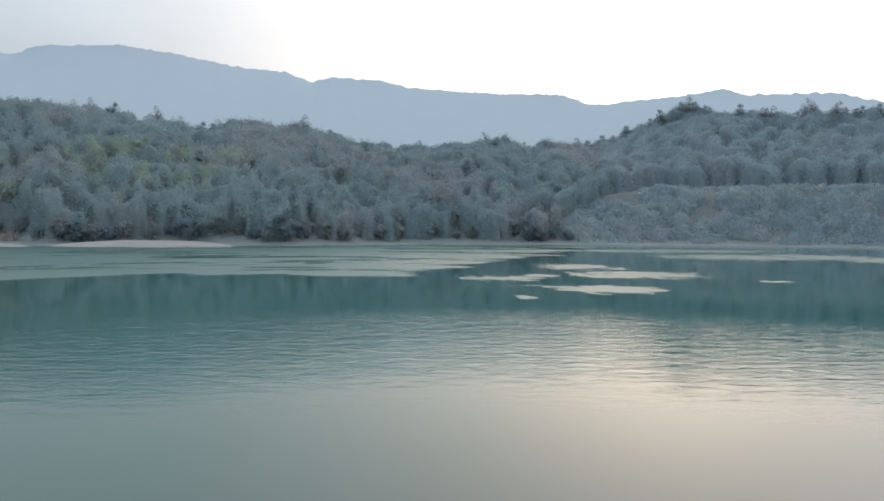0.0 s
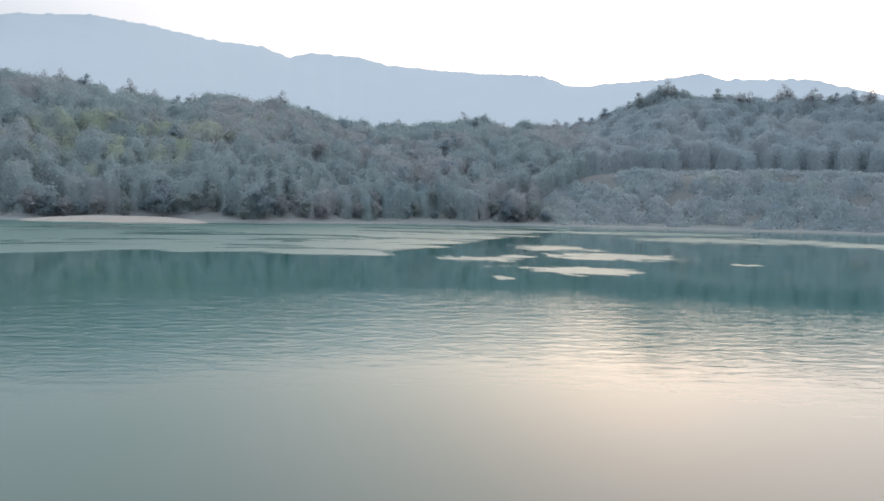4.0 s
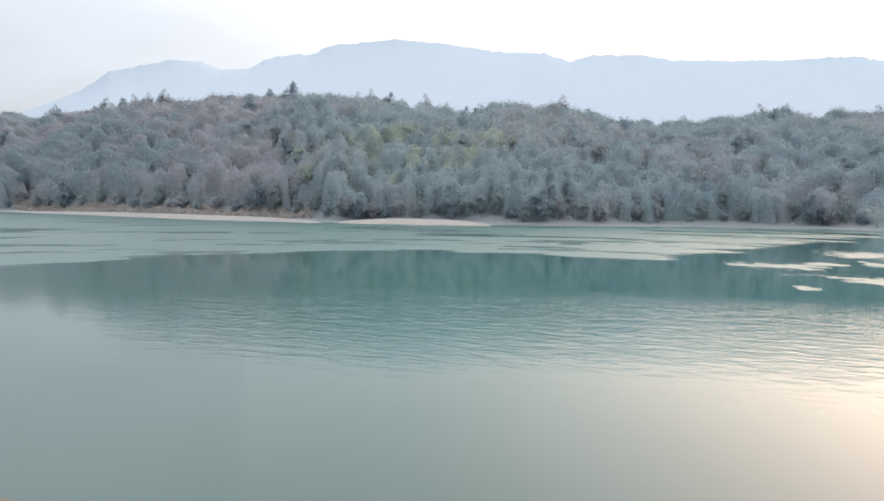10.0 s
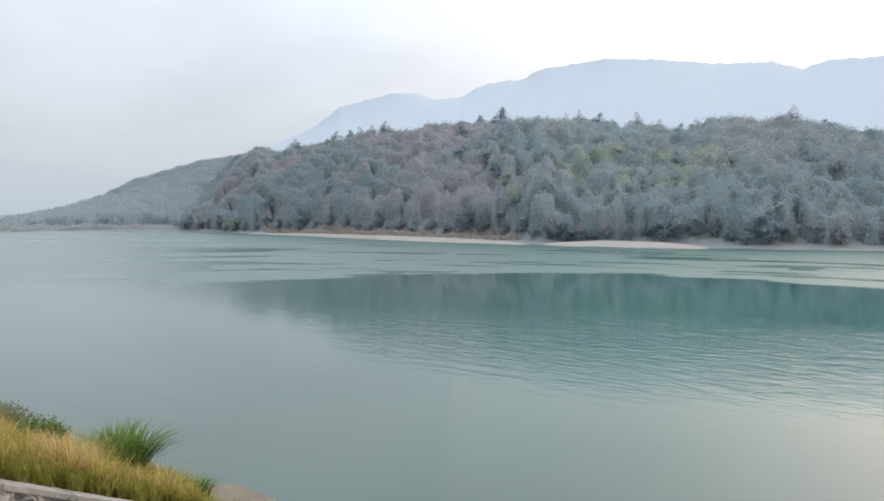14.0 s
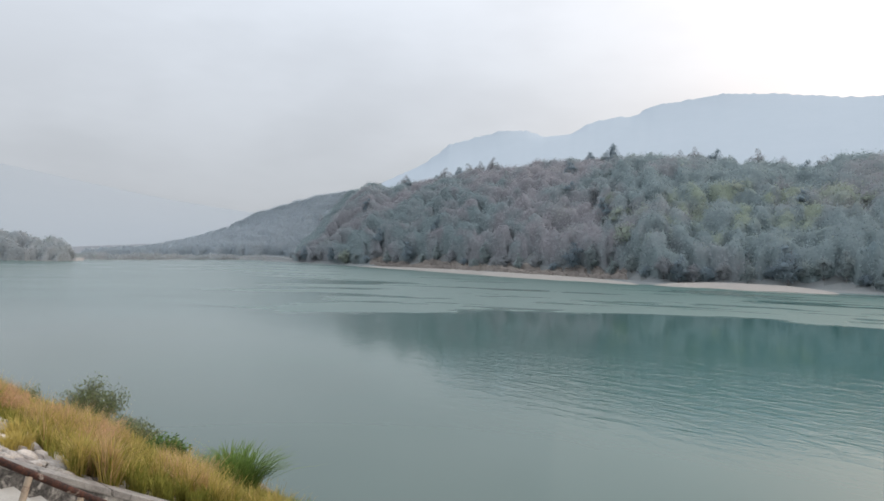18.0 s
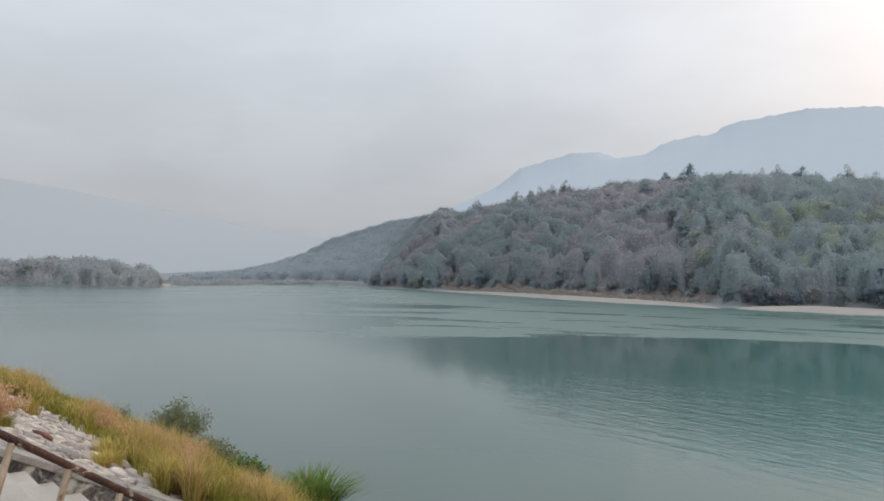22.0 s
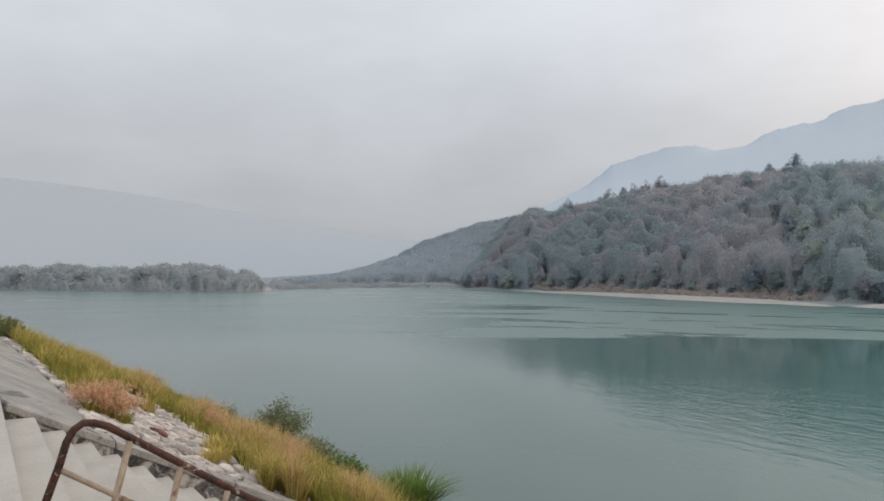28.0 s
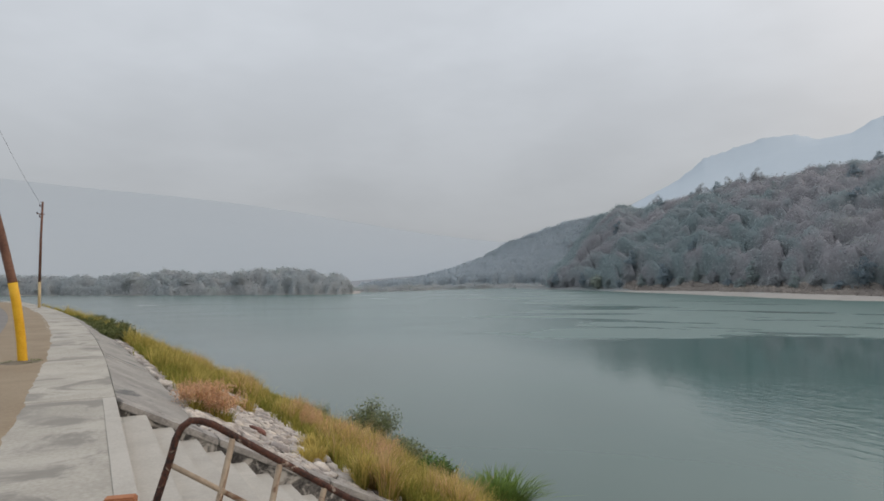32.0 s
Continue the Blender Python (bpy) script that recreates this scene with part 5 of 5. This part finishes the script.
for i, (du, dv) in enumerate(((0.0, -0.22), (-0.2, 0.12), (0.18, 0.2))):
    tuft("grass_tuft", 16.1 + du, -1.16 - bend(16.1) + dv, 90, 0.11, 0.006, 0.16, 0.9, M_BUSH, "short grass tuft round the foot of the pole", z=0.02, seed=110 + i)
tuft("grass_tuft", 15.9, 9.9, 1250, 1.45, 0.015, 0.60, 0.95, M_GREEN, "big fresh green tuft of arching reed grass by the water", seed=3)
tuft("grass_tuft", 13.4, 10.3, 420, 0.56, 0.011, 0.24, 0.8, M_SHRUB, "small dark green rounded grass tuft at the water's edge", seed=4)


for i, (u, v) in enumerate(((11.4, 8.8), (12.0, 9.4), (12.7, 9.8), (11.8, 9.9), (12.4, 9.1), (13.0, 9.4))):
    tuft("grass_tuft", u, v, 200, 0.26, 0.008, 0.28, 0.9, M_GRASS, "short olive grass tuft on bare earth by the water", seed=130 + i)


def plume_tuft(u, v, tall, spread, seed):
    """A tuft of dry grass: green blades below, many fine feathery seed heads above."""
    r = np.random.default_rng(seed)
    ob = tuft("dry_grass_tuft", u, v, 170, tall * 0.62, 0.007, spread, 0.7, M_GRASS, "rosy feathery dry grass tuft among the stones", seed=seed)
    stems, heads = [], []
    for _ in range(110):
        a, k = r.uniform(0, 6.28), r.random() ** 0.6
        root = np.array((math.cos(a) * spread * k, math.sin(a) * spread * k, 0.0))
        tip = root + (math.cos(a) * 0.35 * k * tall + r.normal() * 0.05, math.sin(a) * 0.35 * k * tall + r.normal() * 0.05, tall * (0.62 + 0.42 * r.random()))
        side = np.array((math.sin(a), -math.cos(a), 0.0)) * 0.0025
        stems.append(np.stack([root - side, root + side, tip + side * 0.5, tip - side * 0.5]))
        n = 16
        q = 0.60 + 0.42 * r.random((n, 1))
        c = root * (1 - q) + tip * q + r.normal(size=(n, 3)) * 0.022
        d1 = r.normal(size=(n, 3)) * (0.6, 0.6, 0.5) + (0, 0, 0.7)
        d1 *= 0.028 / np.linalg.norm(d1, axis=1, keepdims=True)
        d2 = np.cross(d1, r.normal(size=(n, 3)))
        d2 *= 0.008 / (np.linalg.norm(d2, axis=1, keepdims=True) + 1e-9)
        heads.append(np.stack([c - d1, c - d2, c + d1, c + d2], 1))
    part("stalk", tri_mesh("stalk", np.concatenate(stems), 4, M_DRY), ob, "straw-coloured stalks")
    part("plume", tri_mesh("plume", np.concatenate(heads), 4, M_PLUME), ob, "rosy seed heads")


for i, (u, v, k) in enumerate(((12.8, 1.68, 0.85), (12.9, 1.92, 1.0), (12.7, 2.14, 0.85))):
    plume_tuft(u, v, 0.58 * k, 0.22, 20 + i)
for i, (u, v, k) in enumerate(((16.4, 5.4, 0.9), (17.2, 5.9, 0.9), (15.4, 6.2, 1.0), (18.4, 5.5, 0.9), (14.4, 5.6, 0.8), (19.8, 5.6, 1.0))):
    plume_tuft(u, v, 0.70 * k, 0.3, 26 + i)
for i, (u, v, k) in enumerate(((13.6, 4.05, 1.0), (12.3, 3.7, 0.8), (11.9, 3.4, 0.5), (17.2, 3.5, 1.0), (11.3, 4.2, 0.7))):
    tuft("dry_grass_tuft", u, v, 240, 0.5 * k, 0.008, 0.22, 0.6, M_DRY, "straw-coloured dry grass tuft on the bank", seed=30 + i)


def bush(u, v, tall, wide, stems, leaves, leaf, mat, label, seed, z=None):
    """A shrub: branching stems, and leaves in a loose crown."""
    r = np.random.default_rng(seed)
    base = place(u, v, slope_z(v) if z is None else z)
    ob = thing("bush", tuple(base), label, "bush")
    twigs, quads = [], []
    for _ in range(stems):
        a, k = r.uniform(0, 2 * math.pi), r.random() ** 0.6
        tip = np.array((math.cos(a) * wide * k * 0.5, math.sin(a) * wide * k * 0.5, tall * (0.65 + 0.35 * r.random()) * (1 - 0.35 * k)))
        mid = tip * (0.45, 0.45, 0.55) + r.normal(size=3) * 0.04
        twigs.append(tube([(0, 0, -0.05), tuple(mid), tuple(tip)], [0.014, 0.009, 0.003], 5))
        n = leaves // stems
        q = 0.3 + 0.75 * r.random((n, 1))
        c = tip * q + r.normal(size=(n, 3)) * 0.07 * (0.6 + tall)
        d1 = r.normal(size=(n, 3)) + (0, 0, 0.5)
        d1 /= np.linalg.norm(d1, axis=1, keepdims=True)
        d2 = np.cross(d1, r.normal(size=(n, 3)))
        d2 /= np.linalg.norm(d2, axis=1, keepdims=True)
        s = leaf * (0.6 + 0.8 * r.random((n, 1)))
        quads.append(np.stack([c - d1 * s, c - d2 * s * 0.35, c + d1 * s, c + d2 * s * 0.35], 1))
    part("stems", mesh("stems", *joined(twigs), M_BARK), ob)
    part("leaves", tri_mesh("leaves", np.concatenate(quads), 4, mat), ob)
    return ob


bush(26.3, 10.7, 1.95, 2.3, 70, 7200, 0.05, M_BUSH, "grey-green feathery bush at the water's edge", 51)
bush(19.2, 9.95, 1.0, 0.95, 18, 900, 0.07, M_SHRUB, "small bright green leafy shrub near the water", 52)
bush(21.8, 10.3, 0.85, 1.5, 24, 1700, 0.045, M_BUSH, "low olive shrub near the waterline", 53)
bush(24.2, 10.6, 0.9, 1.8, 26, 1900, 0.045, M_BUSH, "low olive shrub near the waterline", 54)
bush(20.4, 10.2, 0.75, 1.3, 20, 1300, 0.05, M_SHRUB, "small bright green leafy shrub near the water", 58)
bush(23.0, 10.4, 0.9, 1.5, 22, 1500, 0.05, M_BUSH, "low olive shrub near the waterline", 59)
bush(26.0, 10.2, 0.8, 1.2, 16, 800, 0.05, M_SHRUB, "small bright green leafy shrub near the water", 55)
bush(32.0, 10.6, 0.9, 1.2, 16, 800, 0.05, M_BUSH, "low olive shrub near the waterline", 56)
bush(40.0, 9.6, 1.0, 1.2, 16, 800, 0.05, M_BUSH, "low olive shrub near the waterline", 57)
for i, (u, v, w) in enumerate(((27.2, 0.75, 1.6), (29.4, 0.7, 2.2), (32, 0.7, 2.6), (35.5, 0.8, 3.0), (40, 1.0, 3.4), (46, 1.2, 3.8))):
    bush(u, v + 0.6, 0.36, w * 0.8, 34, 2600, 0.06, M_DARKBUSH, "dense low green bush on the upper bank", 60 + i)

# ---- beach side ----
def beach_rock(u, v, size, seed):
    ob = tagged(new("rock", stone_shape(seed)), "small pale rock with dark streaks on the beach", "rock", "rocks on the beach")
    ob.data.materials.append(M_COPING)
    ob.matrix_basis = Matrix.Translation(place(u, v, -5.33)) @ Matrix.Diagonal((size * 1.2, size, size * 0.9, 1))


beach_rock(-4.64, 11.9, 0.17, 90)
beach_rock(-5.1, 11.75, 0.13, 91)
beach_rock(-7.4, 11.6, 0.06, 92)
bush(-5.35, 11.2, 0.62, 0.7, 16, 800, 0.045, M_WEED, "yellow-green leafy weed on the beach", 93, z=-5.30)
for i, (u, v, n, h) in enumerate(((-6.4, 11.2, 26, 0.95), (-7.3, 11.0, 14, 1.05), (-10.1, 10.9, 120, 0.9), (-11.2, 10.9, 120, 0.85), (-9.3, 10.7, 60, 0.7))):
    tuft("grass_tuft", u, v, n, h, 0.006, 0.35, 0.35, M_BUSH, "thin grey-green grass stems on the beach", z=-5.25, seed=95 + i)
post = place(-0.91, 4.92, 0)
ob = thing("rail_post", (post[0], post[1], -2.80), "slim metal post with a pale ball cap on the stairs", "post")
part("pipe", mesh("pipe", *tube([post + (0, 0, -2.80), post + (0, 0, -1.23)], 0.026, 12), M_PIPE, True), ob, at=ob.location)
bm = bmesh.new()
bmesh.ops.create_uvsphere(bm, u_segments=16, v_segments=10, radius=0.042)
bmesh.ops.translate(bm, verts=bm.verts, vec=(post[0], post[1], -1.195))
me = bpy.data.meshes.new("ball")
bm.to_mesh(me)
bm.free()
me.materials.append(M_STEEL)
me.polygons.foreach_set("use_smooth", [True] * len(me.polygons))
part("ball", me, ob, "pale round cap", at=ob.location)

# a lump of brick on the path's edge
M_BRICK = material("worn_brick", (0.30, 0.12, 0.06), (0.40, 0.18, 0.09), 0.1, bump=0.4, fine=8)
c = [place(5.42 + a, 0.10 + b, 0.003) for a, b in ((0, 0), (0.11, 0.03), (0.07, 0.24), (-0.04, 0.21))]
tagged(new("brick", bevelled("brick", *box(c, [p + (0, 0, 0.065) for p in c]), M_BRICK, 0.012)), "worn orange-red brick lying on the footpath edge", "brick")
